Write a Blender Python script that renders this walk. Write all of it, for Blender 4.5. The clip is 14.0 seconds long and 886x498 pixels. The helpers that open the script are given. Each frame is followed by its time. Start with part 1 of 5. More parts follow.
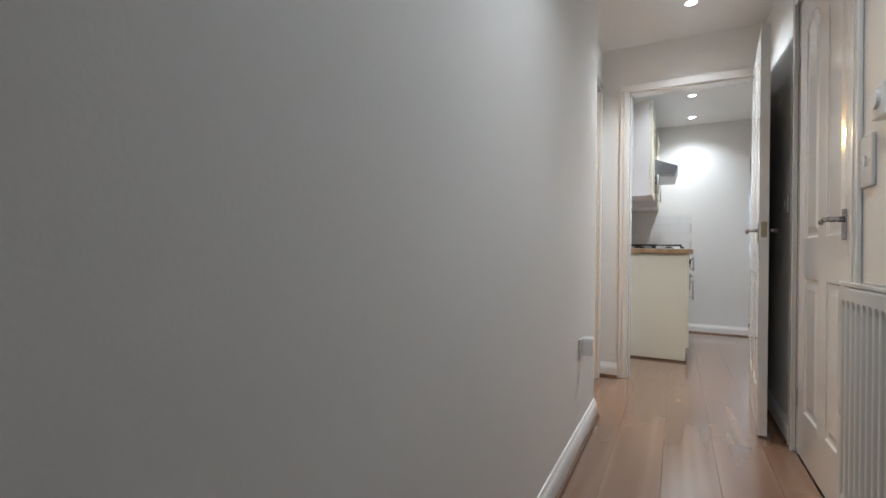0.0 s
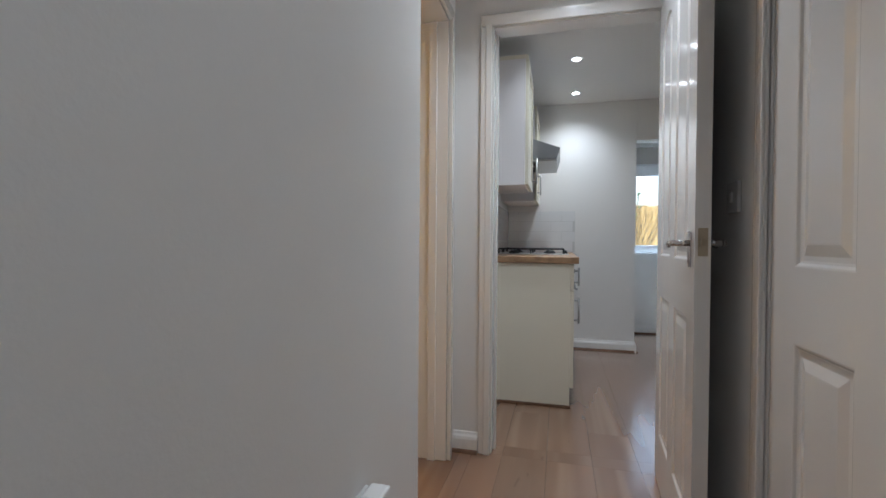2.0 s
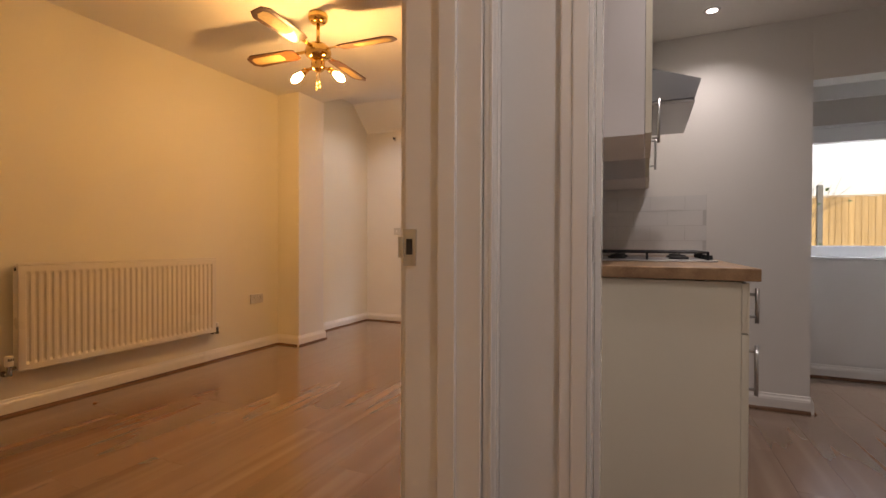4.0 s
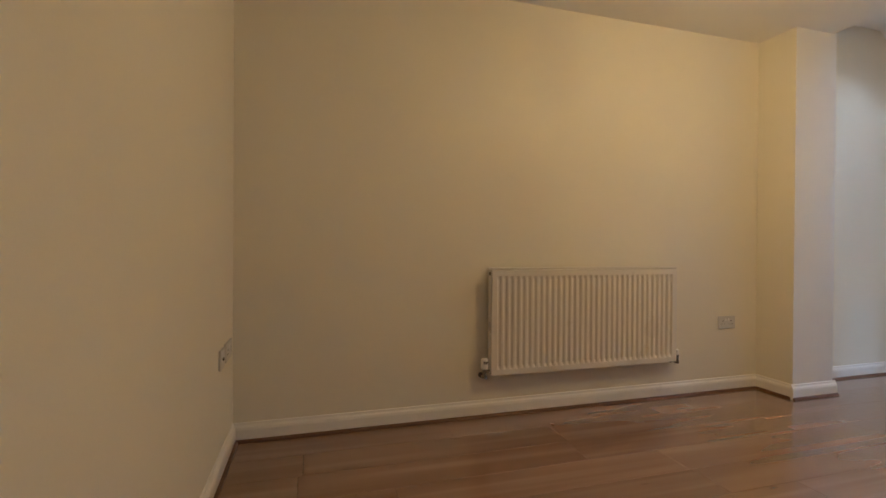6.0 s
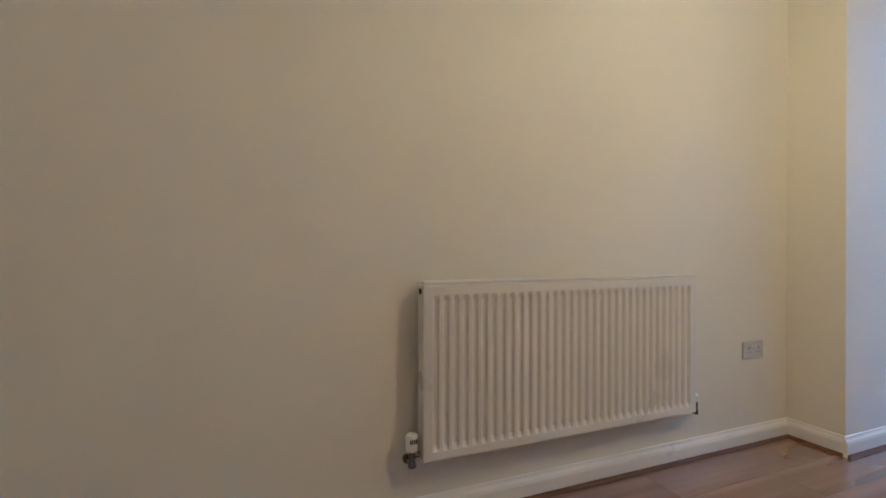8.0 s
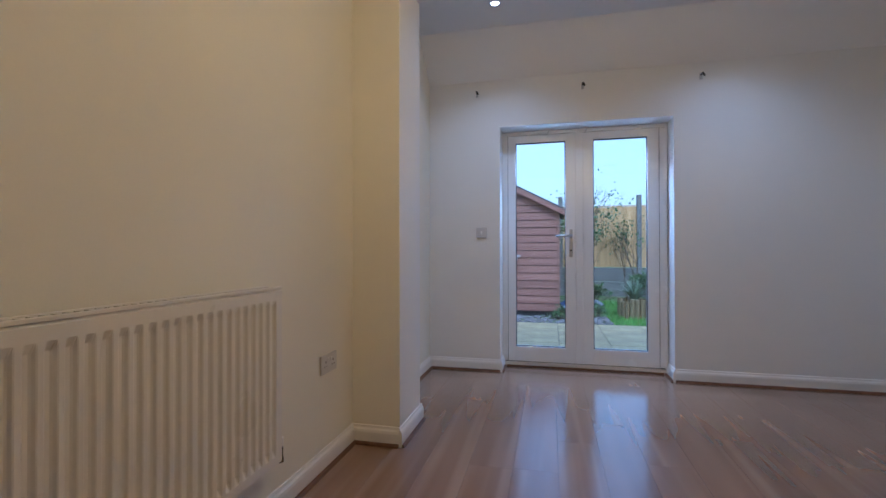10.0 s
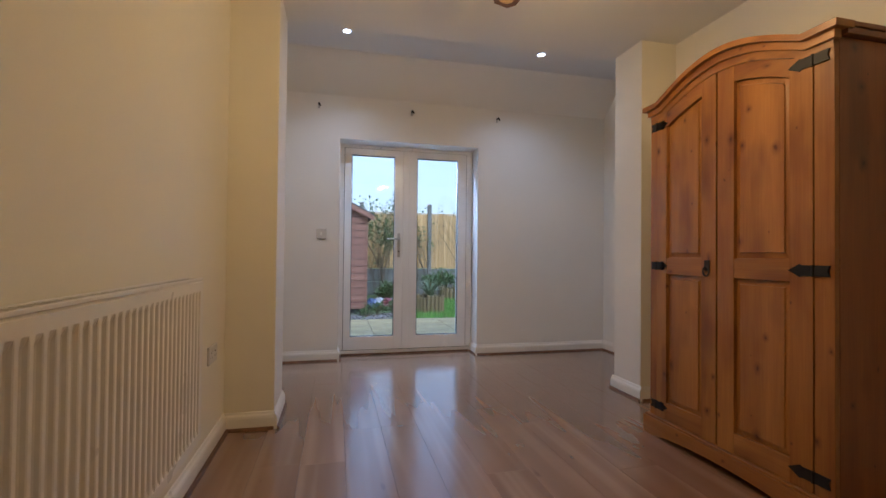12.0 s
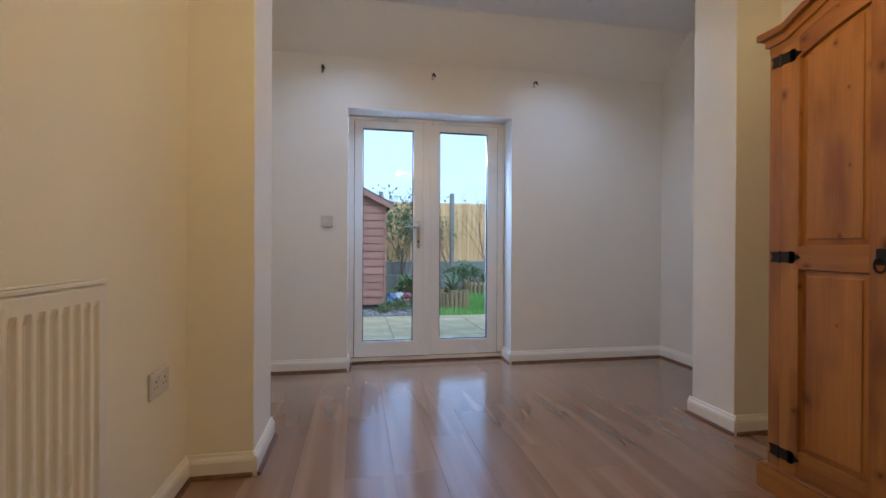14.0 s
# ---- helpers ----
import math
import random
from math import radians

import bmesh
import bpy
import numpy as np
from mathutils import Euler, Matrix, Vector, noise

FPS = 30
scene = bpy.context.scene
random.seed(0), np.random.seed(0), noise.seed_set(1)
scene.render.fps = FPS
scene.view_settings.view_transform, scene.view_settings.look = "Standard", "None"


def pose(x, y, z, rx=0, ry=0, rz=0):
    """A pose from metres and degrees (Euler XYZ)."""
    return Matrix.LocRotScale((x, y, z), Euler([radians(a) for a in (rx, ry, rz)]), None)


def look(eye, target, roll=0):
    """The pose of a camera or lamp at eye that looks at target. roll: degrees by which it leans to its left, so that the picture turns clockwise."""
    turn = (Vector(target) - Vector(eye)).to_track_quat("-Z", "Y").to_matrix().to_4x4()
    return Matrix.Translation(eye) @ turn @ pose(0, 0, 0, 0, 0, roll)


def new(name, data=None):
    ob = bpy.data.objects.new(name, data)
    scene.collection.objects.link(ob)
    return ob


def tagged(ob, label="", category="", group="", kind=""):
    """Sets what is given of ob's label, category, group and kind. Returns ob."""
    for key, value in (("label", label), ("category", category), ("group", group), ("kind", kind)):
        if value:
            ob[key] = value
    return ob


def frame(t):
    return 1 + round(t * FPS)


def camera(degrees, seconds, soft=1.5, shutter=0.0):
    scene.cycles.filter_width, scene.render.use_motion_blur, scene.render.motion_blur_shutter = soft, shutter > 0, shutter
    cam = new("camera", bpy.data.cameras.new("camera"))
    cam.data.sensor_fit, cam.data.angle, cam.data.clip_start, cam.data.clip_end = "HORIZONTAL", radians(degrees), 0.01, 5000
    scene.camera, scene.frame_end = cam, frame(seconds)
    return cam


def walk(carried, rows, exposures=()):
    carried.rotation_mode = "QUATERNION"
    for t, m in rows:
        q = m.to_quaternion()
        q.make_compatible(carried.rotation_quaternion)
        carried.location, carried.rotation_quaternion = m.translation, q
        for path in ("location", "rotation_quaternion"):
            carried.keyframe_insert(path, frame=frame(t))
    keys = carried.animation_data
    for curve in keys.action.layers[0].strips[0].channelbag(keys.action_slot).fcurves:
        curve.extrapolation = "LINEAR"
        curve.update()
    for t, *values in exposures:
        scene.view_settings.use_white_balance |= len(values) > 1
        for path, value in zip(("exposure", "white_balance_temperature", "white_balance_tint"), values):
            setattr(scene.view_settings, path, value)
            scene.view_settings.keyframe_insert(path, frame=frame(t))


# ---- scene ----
cam = camera(88.9, 14.0)
PATH = [
    (0, (3.475, -2.043, 0.873), (2.556, -0.267, 0.878), 0.7),
    (0.5, (3.44, -1.717, 0.915), (2.665, 0.127, 0.91), 0.5),
    (1, (3.458, -1.376, 0.936), (2.817, 0.519, 0.919), 0.5),
    (1.5, (3.484, -1.048, 0.972), (2.932, 0.874, 0.95), 0.4),
    (2, (3.474, -0.758, 0.983), (2.978, 1.18, 0.957), 0.4),
    (2.2, (3.469, -0.623, 0.988), (2.983, 1.317, 0.963), 0.2),
    (4.3, (3.18, 0.485, 0.974), (2.178, 2.215, 0.957), 0.2),
    (4.5, (3.104, 0.528, 0.978), (1.946, 2.159, 0.961), 0.1),
    (5, (2.901, 0.646, 0.958), (1.374, 1.937, 0.949), 0.3),
    (5.5, (2.68, 0.669, 0.981), (0.897, 1.575, 0.967), 0.5),
    (6, (2.435, 0.75, 0.982), (0.515, 1.311, 0.969), 0.4),
    (6.5, (2.187, 0.815, 0.961), (0.234, 1.249, 0.974), 0.2),
    (7, (1.908, 0.928, 0.958), (-0.056, 1.303, 0.963), 0.1),
    (7.5, (1.712, 1.073, 0.965), (-0.233, 1.54, 0.97), 0.2),
    (8, (1.51, 1.217, 0.975), (-0.343, 1.968, 0.971), 0.1),
    (8.5, (1.305, 1.372, 0.97), (-0.342, 2.507, 0.962), 0.2),
    (9, (1.178, 1.575, 0.948), (-0.159, 3.062, 0.957), 0.0),
    (9.2, (1.155, 1.646, 0.994), (-0.02, 3.264, 0.991), -0.3),
    (11.3, (0.662, 1.281, 0.95), (1.013, 3.25, 0.983), 0.7),
    (11.5, (0.624, 1.212, 0.954), (1.015, 3.173, 0.986), 0.7),
    (12, (0.575, 1.129, 0.954), (1.036, 3.075, 0.983), 0.6),
    (12.5, (0.575, 1.154, 0.926), (1.076, 3.091, 0.947), 0.5),
    (13, (0.59, 1.291, 0.912), (1.095, 3.226, 0.925), 0.5),
    (13.5, (0.651, 1.556, 0.909), (1.105, 3.504, 0.911), 0.4),
    (14, (0.68, 1.783, 0.941), (1.048, 3.749, 0.935), 0.3),
]
walk(cam, [(t, look(e, g, r)) for t, e, g, r in PATH],
     exposures=[(0, 2.65, 6100, 10), (0.6, 2.35, 6050, 10), (1.5, 2.25, 5950, 10), (2.0, 1.98, 5850, 10), (2.2, 1.95, 5850, 10), (4.3, 1.4, 7900, 28), (5.0, 1.4, 7800, 28), (5.5, 1.4, 6500, 16), (6.0, 1.33, 5100, 9),
                (6.5, 1.66, 4400, 8), (7.5, 1.75, 4100, 7), (8.5, 1.48, 3980, 9), (9.2, 1.25, 3980, 11), (11.3, 0.95, 5050, 14), (11.9, 1.05, 5050, 14), (12.5, 1.2, 5050, 14), (14, 1.25, 4800, 11)])

# ---- light ----
world = bpy.data.worlds.new("overcast_sky")
scene.world = world
world.use_nodes = True
wn, wl = world.node_tree.nodes, world.node_tree.links
wn.clear()
sky = wn.new("ShaderNodeTexSky")
sky.sky_type, sky.sun_disc = "NISHITA", False
sky.sun_elevation, sky.sun_rotation = radians(48), radians(166)
sky.dust_density, sky.air_density = 0.8, 1.3
sky_bg, sky_out = wn.new("ShaderNodeBackground"), wn.new("ShaderNodeOutputWorld")
sky_bg.inputs["Strength"].default_value = 0.075
# a veil of cloud: paler than a clear sky, and three times as bright overhead as at the horizon
veil = wn.new("ShaderNodeHueSaturation")
veil.inputs["Saturation"].default_value = 0.6
way, up, rise, cloud = wn.new("ShaderNodeTexCoord"), wn.new("ShaderNodeSeparateXYZ"), wn.new("ShaderNodeMath"), wn.new("ShaderNodeVectorMath")
rise.operation, rise.use_clamp = "MULTIPLY_ADD", False
rise.inputs[1].default_value, rise.inputs[2].default_value = 2.4, 0.75
cloud.operation = "SCALE"
wl.new(way.outputs["Generated"], up.inputs[0])
wl.new(up.outputs["Z"], rise.inputs[0])
wl.new(sky.outputs[0], veil.inputs["Color"])
wl.new(veil.outputs[0], cloud.inputs[0])
wl.new(rise.outputs[0], cloud.inputs["Scale"])
wl.new(cloud.outputs[0], sky_bg.inputs["Color"])
wl.new(sky_bg.outputs[0], sky_out.inputs["Surface"])

sun = bpy.data.lights.new("sun", "SUN")
sun.energy, sun.angle, sun.color = 0.9, radians(20), (1.0, 0.93, 0.82)
sun_ob = new("sun", sun)
sun_ob.matrix_world = look((4.5, -4, 13.5), (1.5, 8, 0))


def sky_stand_in(x0, x1, y, z, power):
    """Added lamp standing in for high sky, under the head of a +y opening."""
    lamp = bpy.data.lights.new("sky_stand_in", "AREA")
    lamp.shape, lamp.size, lamp.size_y = "RECTANGLE", x1 - x0, 0.03
    lamp.energy, lamp.color = power, (0.66, 0.84, 1.0)
    new("sky_stand_in", lamp).matrix_world = look(((x0 + x1) / 2, y, z), ((x0 + x1) / 2, y - 0.8, z - 0.9))


# added strip lamps, hidden behind the frame heads, brighten the rooms
sky_stand_in(0.67, 1.83, 5.595, 1.985, 20.0)
sky_stand_in(4.30, 4.90, 4.775, 1.84, 7.0)

BULB_POWER = 195.0
SPOT_POWER = 7.0

# ---- materials ----


def mat(name, base, rough=0.5, metal=0.0, vary=0.06, scale=6.0, fine=90.0, bump=0.1, coat=0.0, stretch=(1, 1, 1), spec=0.5, coat_rough=0.12):
    """A painted or plain surface with wear at two scales and a fine relief."""
    m = bpy.data.materials.new(name)
    m.use_nodes = True
    nt = m.node_tree
    b = nt.nodes["Principled BSDF"]
    co = nt.nodes.new("ShaderNodeTexCoord")
    mp = nt.nodes.new("ShaderNodeMapping")
    mp.inputs["Scale"].default_value = stretch
    nt.links.new(co.outputs["Object"], mp.inputs["Vector"])
    n1, n2 = nt.nodes.new("ShaderNodeTexNoise"), nt.nodes.new("ShaderNodeTexNoise")
    for n, s, d in ((n1, scale, 3), (n2, fine, 2)):
        n.inputs["Scale"].default_value, n.inputs["Detail"].default_value = s, d
        nt.links.new(mp.outputs[0], n.inputs["Vector"])
    add = nt.nodes.new("ShaderNodeMath")
    add.operation = "MULTIPLY_ADD"
    add.inputs[1].default_value = 0.35
    nt.links.new(n2.outputs["Fac"], add.inputs[0])
    nt.links.new(n1.outputs["Fac"], add.inputs[2])
    ramp = nt.nodes.new("ShaderNodeValToRGB")
    ramp.color_ramp.elements[0].position, ramp.color_ramp.elements[1].position = 0.35, 1.0
    ramp.color_ramp.elements[0].color = (*[max(c * (1 - vary), 0) for c in base], 1)
    ramp.color_ramp.elements[1].color = (*[min(c * (1 + vary), 1) for c in base], 1)
    nt.links.new(add.outputs[0], ramp.inputs["Fac"])
    nt.links.new(ramp.outputs["Color"], b.inputs["Base Color"])
    rr = nt.nodes.new("ShaderNodeMapRange")
    rr.inputs["To Min"].default_value, rr.inputs["To Max"].default_value = max(rough - 0.07, 0.02), min(rough + 0.07, 1)
    nt.links.new(n1.outputs["Fac"], rr.inputs["Value"])
    nt.links.new(rr.outputs[0], b.inputs["Roughness"])
    b.inputs["Metallic"].default_value = metal
    b.inputs["Coat Weight"].default_value = coat
    b.inputs["Coat Roughness"].default_value = coat_rough
    b.inputs["Specular IOR Level"].default_value = spec
    if bump:
        bp = nt.nodes.new("ShaderNodeBump")
        bp.inputs["Strength"].default_value, bp.inputs["Distance"].default_value = bump, 0.002
        nt.links.new(n2.outputs["Fac"], bp.inputs["Height"])
        nt.links.new(bp.outputs[0], b.inputs["Normal"])
    return m


def wood(name, dark, light, along=1, rough=0.4, coat=0.0, knots=0.0, depth=0, knot_scale=(6.2, 4.2), ring=14.0, random_tone=0.0, offset=True, bump=0.12):
    """Wood with grain along one axis, streaks at two scales, and knots."""
    m = bpy.data.materials.new(name)
    m.use_nodes = True
    nt = m.node_tree
    b = nt.nodes["Principled BSDF"]
    co, info = nt.nodes.new("ShaderNodeTexCoord"), nt.nodes.new("ShaderNodeObjectInfo")
    sh = nt.nodes.new("ShaderNodeVectorMath")
    sh.operation = "MULTIPLY_ADD"
    sh.inputs[1].default_value = (7.3, 5.1, 3.7) if offset else (0, 0, 0)
    nt.links.new(info.outputs["Random"], sh.inputs[0])
    nt.links.new(co.outputs["Object"], sh.inputs[2])

    def mapped(across, length):
        mp = nt.nodes.new("ShaderNodeMapping")
        s = [across] * 3
        s[along] = length
        mp.inputs["Scale"].default_value = s
        nt.links.new(sh.outputs[0], mp.inputs["Vector"])
        return mp
    streak, pore = nt.nodes.new("ShaderNodeTexNoise"), nt.nodes.new("ShaderNodeTexNoise")
    streak.inputs["Scale"].default_value, streak.inputs["Detail"].default_value, streak.inputs["Distortion"].default_value = 1.0, 5, 0.15
    pore.inputs["Scale"].default_value, pore.inputs["Detail"].default_value = 1.0, 3
    nt.links.new(mapped(ring, 0.7).outputs[0], streak.inputs["Vector"])
    nt.links.new(mapped(170, 5).outputs[0], pore.inputs["Vector"])
    mix = nt.nodes.new("ShaderNodeMath")
    mix.operation = "MULTIPLY_ADD"
    mix.inputs[1].default_value = 0.3
    nt.links.new(pore.outputs["Fac"], mix.inputs[0])
    nt.links.new(streak.outputs["Fac"], mix.inputs[2])
    ramp = nt.nodes.new("ShaderNodeValToRGB")
    ramp.color_ramp.elements[0].position, ramp.color_ramp.elements[1].position = 0.42, 0.88
    ramp.color_ramp.elements[0].color, ramp.color_ramp.elements[1].color = (*dark, 1), (*light, 1)
    nt.links.new(mix.outputs[0], ramp.inputs["Fac"])
    colour = ramp.outputs["Color"]
    if knots:
        # darker heartwood patches
        patch, fade, heart = nt.nodes.new("ShaderNodeTexNoise"), nt.nodes.new("ShaderNodeMapRange"), nt.nodes.new("ShaderNodeMix")
        patch.inputs["Scale"].default_value, patch.inputs["Detail"].default_value = 1.0, 2
        nt.links.new(mapped(8.0, 3.0).outputs[0], patch.inputs["Vector"])
        fade.inputs["From Min"].default_value, fade.inputs["From Max"].default_value, fade.inputs["To Max"].default_value = 0.52, 0.80, 0.75
        nt.links.new(patch.outputs["Fac"], fade.inputs["Value"])
        heart.data_type = "RGBA"
        heart.inputs["B"].default_value = (dark[0] * 0.62, dark[1] * 0.45, dark[2] * 0.4, 1)
        nt.links.new(fade.outputs[0], heart.inputs["Factor"])
        nt.links.new(colour, heart.inputs["A"])
        colour = heart.outputs["Result"]
        wob = nt.nodes.new("ShaderNodeTexNoise")
        wob.inputs["Scale"].default_value = 14.0
        nt.links.new(sh.outputs[0], wob.inputs["Vector"])
        sep, com = nt.nodes.new("ShaderNodeSeparateXYZ"), nt.nodes.new("ShaderNodeCombineXYZ")
        nt.links.new(sh.outputs[0], sep.inputs[0])
        for k, axis in enumerate((({0, 1, 2} - {depth, along}).pop(), along)):
            times, bend = nt.nodes.new("ShaderNodeMath"), nt.nodes.new("ShaderNodeMath")
            times.operation, bend.operation = "MULTIPLY", "MULTIPLY_ADD"
            times.inputs[1].default_value = knot_scale[k]
            bend.inputs[1].default_value = 0.16
            nt.links.new(sep.outputs[axis], times.inputs[0])
            nt.links.new(wob.outputs["Fac"], bend.inputs[0])
            nt.links.new(times.outputs[0], bend.inputs[2])
            nt.links.new(bend.outputs[0], com.inputs[k])
        vor = nt.nodes.new("ShaderNodeTexVoronoi")
        vor.voronoi_dimensions = "2D"
        vor.inputs["Scale"].default_value = 1.0
        nt.links.new(com.outputs[0], vor.inputs["Vector"])
        kr = nt.nodes.new("ShaderNodeValToRGB")
        kr.color_ramp.elements[0].position, kr.color_ramp.elements[1].position = 0.02, 0.15
        kr.color_ramp.elements[0].color, kr.color_ramp.elements[1].color = (knots, knots, knots, 1), (0, 0, 0, 1)
        ring_stop = kr.color_ramp.elements.new(0.055)
        ring_stop.color = (knots * 0.5, knots * 0.5, knots * 0.5, 1)
        each, size = nt.nodes.new("ShaderNodeSeparateColor"), nt.nodes.new("ShaderNodeMath")
        nt.links.new(vor.outputs["Color"], each.inputs[0])
        size.operation = "POWER"
        size.inputs[1].default_value = 1.4
        nt.links.new(each.outputs[0], size.inputs[0])
        ratio, least = nt.nodes.new("ShaderNodeMath"), nt.nodes.new("ShaderNodeMath")
        least.operation, ratio.operation = "ADD", "DIVIDE"
        least.inputs[1].default_value = 0.17
        nt.links.new(size.outputs[0], least.inputs[0])
        nt.links.new(vor.outputs["Distance"], ratio.inputs[0])
        nt.links.new(least.outputs[0], ratio.inputs[1])
        nt.links.new(ratio.outputs[0], kr.inputs["Fac"])
        kmix = nt.nodes.new("ShaderNodeMix")
        kmix.data_type = "RGBA"
        kmix.inputs["B"].default_value = (dark[0] * 0.30, dark[1] * 0.16, dark[2] * 0.15, 1)
        nt.links.new(kr.outputs["Color"], kmix.inputs["Factor"])
        nt.links.new(colour, kmix.inputs["A"])
        colour = kmix.outputs["Result"]
    if random_tone:
        hs = nt.nodes.new("ShaderNodeHueSaturation")
        mr = nt.nodes.new("ShaderNodeMapRange")
        mr.inputs["To Min"].default_value, mr.inputs["To Max"].default_value = 1 - random_tone, 1 + random_tone
        nt.links.new(info.outputs["Random"], mr.inputs["Value"])
        nt.links.new(mr.outputs[0], hs.inputs["Value"])
        nt.links.new(colour, hs.inputs["Color"])
        colour = hs.outputs["Color"]
    nt.links.new(colour, b.inputs["Base Color"])
    rr = nt.nodes.new("ShaderNodeMapRange")
    rr.inputs["To Min"].default_value, rr.inputs["To Max"].default_value = rough - 0.06, rough + 0.1
    nt.links.new(streak.outputs["Fac"], rr.inputs["Value"])
    nt.links.new(rr.outputs[0], b.inputs["Roughness"])
    b.inputs["Coat Weight"].default_value, b.inputs["Coat Roughness"].default_value = coat, 0.19
    bp = nt.nodes.new("ShaderNodeBump")
    bp.inputs["Strength"].default_value, bp.inputs["Distance"].default_value = bump, 0.001
    nt.links.new(mix.outputs[0], bp.inputs["Height"])
    nt.links.new(bp.outputs[0], b.inputs["Normal"])
    return m


def laminate():
    """Oak effect boards: cloudy tone, long soft streaks and a few dark flecks, each board its own."""
    m = bpy.data.materials.new("oak_laminate")
    m.use_nodes = True
    nt = m.node_tree
    b = nt.nodes["Principled BSDF"]
    co, info = nt.nodes.new("ShaderNodeTexCoord"), nt.nodes.new("ShaderNodeObjectInfo")
    sh = nt.nodes.new("ShaderNodeVectorMath")
    sh.operation = "MULTIPLY_ADD"
    sh.inputs[1].default_value = (17.3, 29.1, 3.7)
    nt.links.new(info.outputs["Random"], sh.inputs[0])
    nt.links.new(co.outputs["Object"], sh.inputs[2])

    def layer(scale, detail, distortion=0.0):
        mp, n = nt.nodes.new("ShaderNodeMapping"), nt.nodes.new("ShaderNodeTexNoise")
        mp.inputs["Scale"].default_value = scale
        n.inputs["Scale"].default_value, n.inputs["Detail"].default_value, n.inputs["Distortion"].default_value = 1.0, detail, distortion
        nt.links.new(sh.outputs[0], mp.inputs["Vector"])
        nt.links.new(mp.outputs[0], n.inputs["Vector"])
        return n.outputs["Fac"]

    def blend(kind, factor, a, c):
        x = nt.nodes.new("ShaderNodeMix")
        x.data_type, x.blend_type = "RGBA", kind
        nt.links.new(factor, x.inputs["Factor"])
        for sock, v in (("A", a), ("B", c)):
            if isinstance(v, tuple):
                x.inputs[sock].default_value = (*v, 1)
            else:
                nt.links.new(v, x.inputs[sock])
        return x.outputs["Result"]

    def between(v, lo, hi, top=1.0):
        r = nt.nodes.new("ShaderNodeMapRange")
        r.interpolation_type = "SMOOTHSTEP"
        r.inputs["From Min"].default_value, r.inputs["From Max"].default_value, r.inputs["To Max"].default_value = lo, hi, top
        nt.links.new(v, r.inputs["Value"])
        return r.outputs[0]
    cloud, streak = layer((8.0, 0.8, 1.0), 1), layer((15.0, 0.6, 1.0), 1)
    flecks = layer((22.0, 6.5, 1.0), 1)
    colour = blend("MIX", between(cloud, 0.25, 0.75), (0.205, 0.108, 0.062), (0.265, 0.150, 0.092))
    colour = blend("MIX", between(streak, 0.45, 0.80, 0.6), colour, (0.36, 0.23, 0.148))
    colour = blend("MIX", between(flecks, 0.74, 0.84, 0.5), colour, (0.085, 0.045, 0.028))
    hs, mr = nt.nodes.new("ShaderNodeHueSaturation"), nt.nodes.new("ShaderNodeMapRange")
    mr.inputs["To Min"].default_value, mr.inputs["To Max"].default_value = 0.90, 1.10
    nt.links.new(info.outputs["Random"], mr.inputs["Value"])
    nt.links.new(mr.outputs[0], hs.inputs["Value"])
    nt.links.new(colour, hs.inputs["Color"])
    nt.links.new(hs.outputs["Color"], b.inputs["Base Color"])
    b.inputs["Roughness"].default_value = 0.27
    b.inputs["Coat Weight"].default_value, b.inputs["Coat Roughness"].default_value = 0.95, 0.16
    return m


def glowing(name, colour, strength):
    m = bpy.data.materials.new(name)
    m.use_nodes = True
    b = m.node_tree.nodes["Principled BSDF"]
    b.inputs["Base Color"].default_value = (0.9, 0.9, 0.9, 1)
    b.inputs["Emission Color"].default_value = (*colour, 1)
    b.inputs["Emission Strength"].default_value = strength
    return m


def clear_glass():
    m = bpy.data.materials.new("window_glass")
    m.use_nodes = True
    b = m.node_tree.nodes["Principled BSDF"]
    b.inputs["Base Color"].default_value = (0.95, 0.98, 0.98, 1)
    b.inputs["Transmission Weight"].default_value, b.inputs["Roughness"].default_value, b.inputs["IOR"].default_value = 1.0, 0.0, 1.45
    return m


CREAM = mat("cream_wall_paint", (0.80, 0.765, 0.66), 0.6, vary=0.025, scale=1.4, fine=140, bump=0.12)
WHITE_WALL = mat("white_wall_paint", (0.80, 0.785, 0.76), 0.6, vary=0.025, scale=1.4, fine=140, bump=0.12)
CEILING = mat("ceiling_paint", (0.80, 0.785, 0.76), 0.7, vary=0.02, scale=1.2, fine=120, bump=0.1)
GLOSS = mat("white_gloss_paint", (0.82, 0.80, 0.77), 0.16, vary=0.02, scale=3, fine=110, bump=0.035, coat=0.5, coat_rough=0.06)
SKIRT = mat("skirting_paint", (0.82, 0.80, 0.77), 0.3, vary=0.03, scale=5, fine=60, bump=0.06)
UPVC = mat("white_upvc", (0.83, 0.83, 0.83), 0.25, vary=0.02, scale=4, fine=80, bump=0.02)
ENAMEL = mat("radiator_enamel", (0.76, 0.73, 0.675), 0.3, vary=0.02, scale=5, fine=90, bump=0.03)
PLASTIC = mat("white_switch_plastic", (0.80, 0.79, 0.77), 0.3, vary=0.02, scale=20, fine=90, bump=0.0)
PLATE = mat("grey_white_plate", (0.60, 0.585, 0.57), 0.3, vary=0.03, scale=20, fine=90, bump=0.0)
WHITE_UNIT = mat("white_cabinet_side", (0.80, 0.765, 0.755), 0.4, vary=0.02, scale=3, fine=80, bump=0.02)
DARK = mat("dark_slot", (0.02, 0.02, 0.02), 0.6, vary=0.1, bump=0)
RUBBER = mat("black_gasket", (0.015, 0.015, 0.017), 0.55, vary=0.1, bump=0)
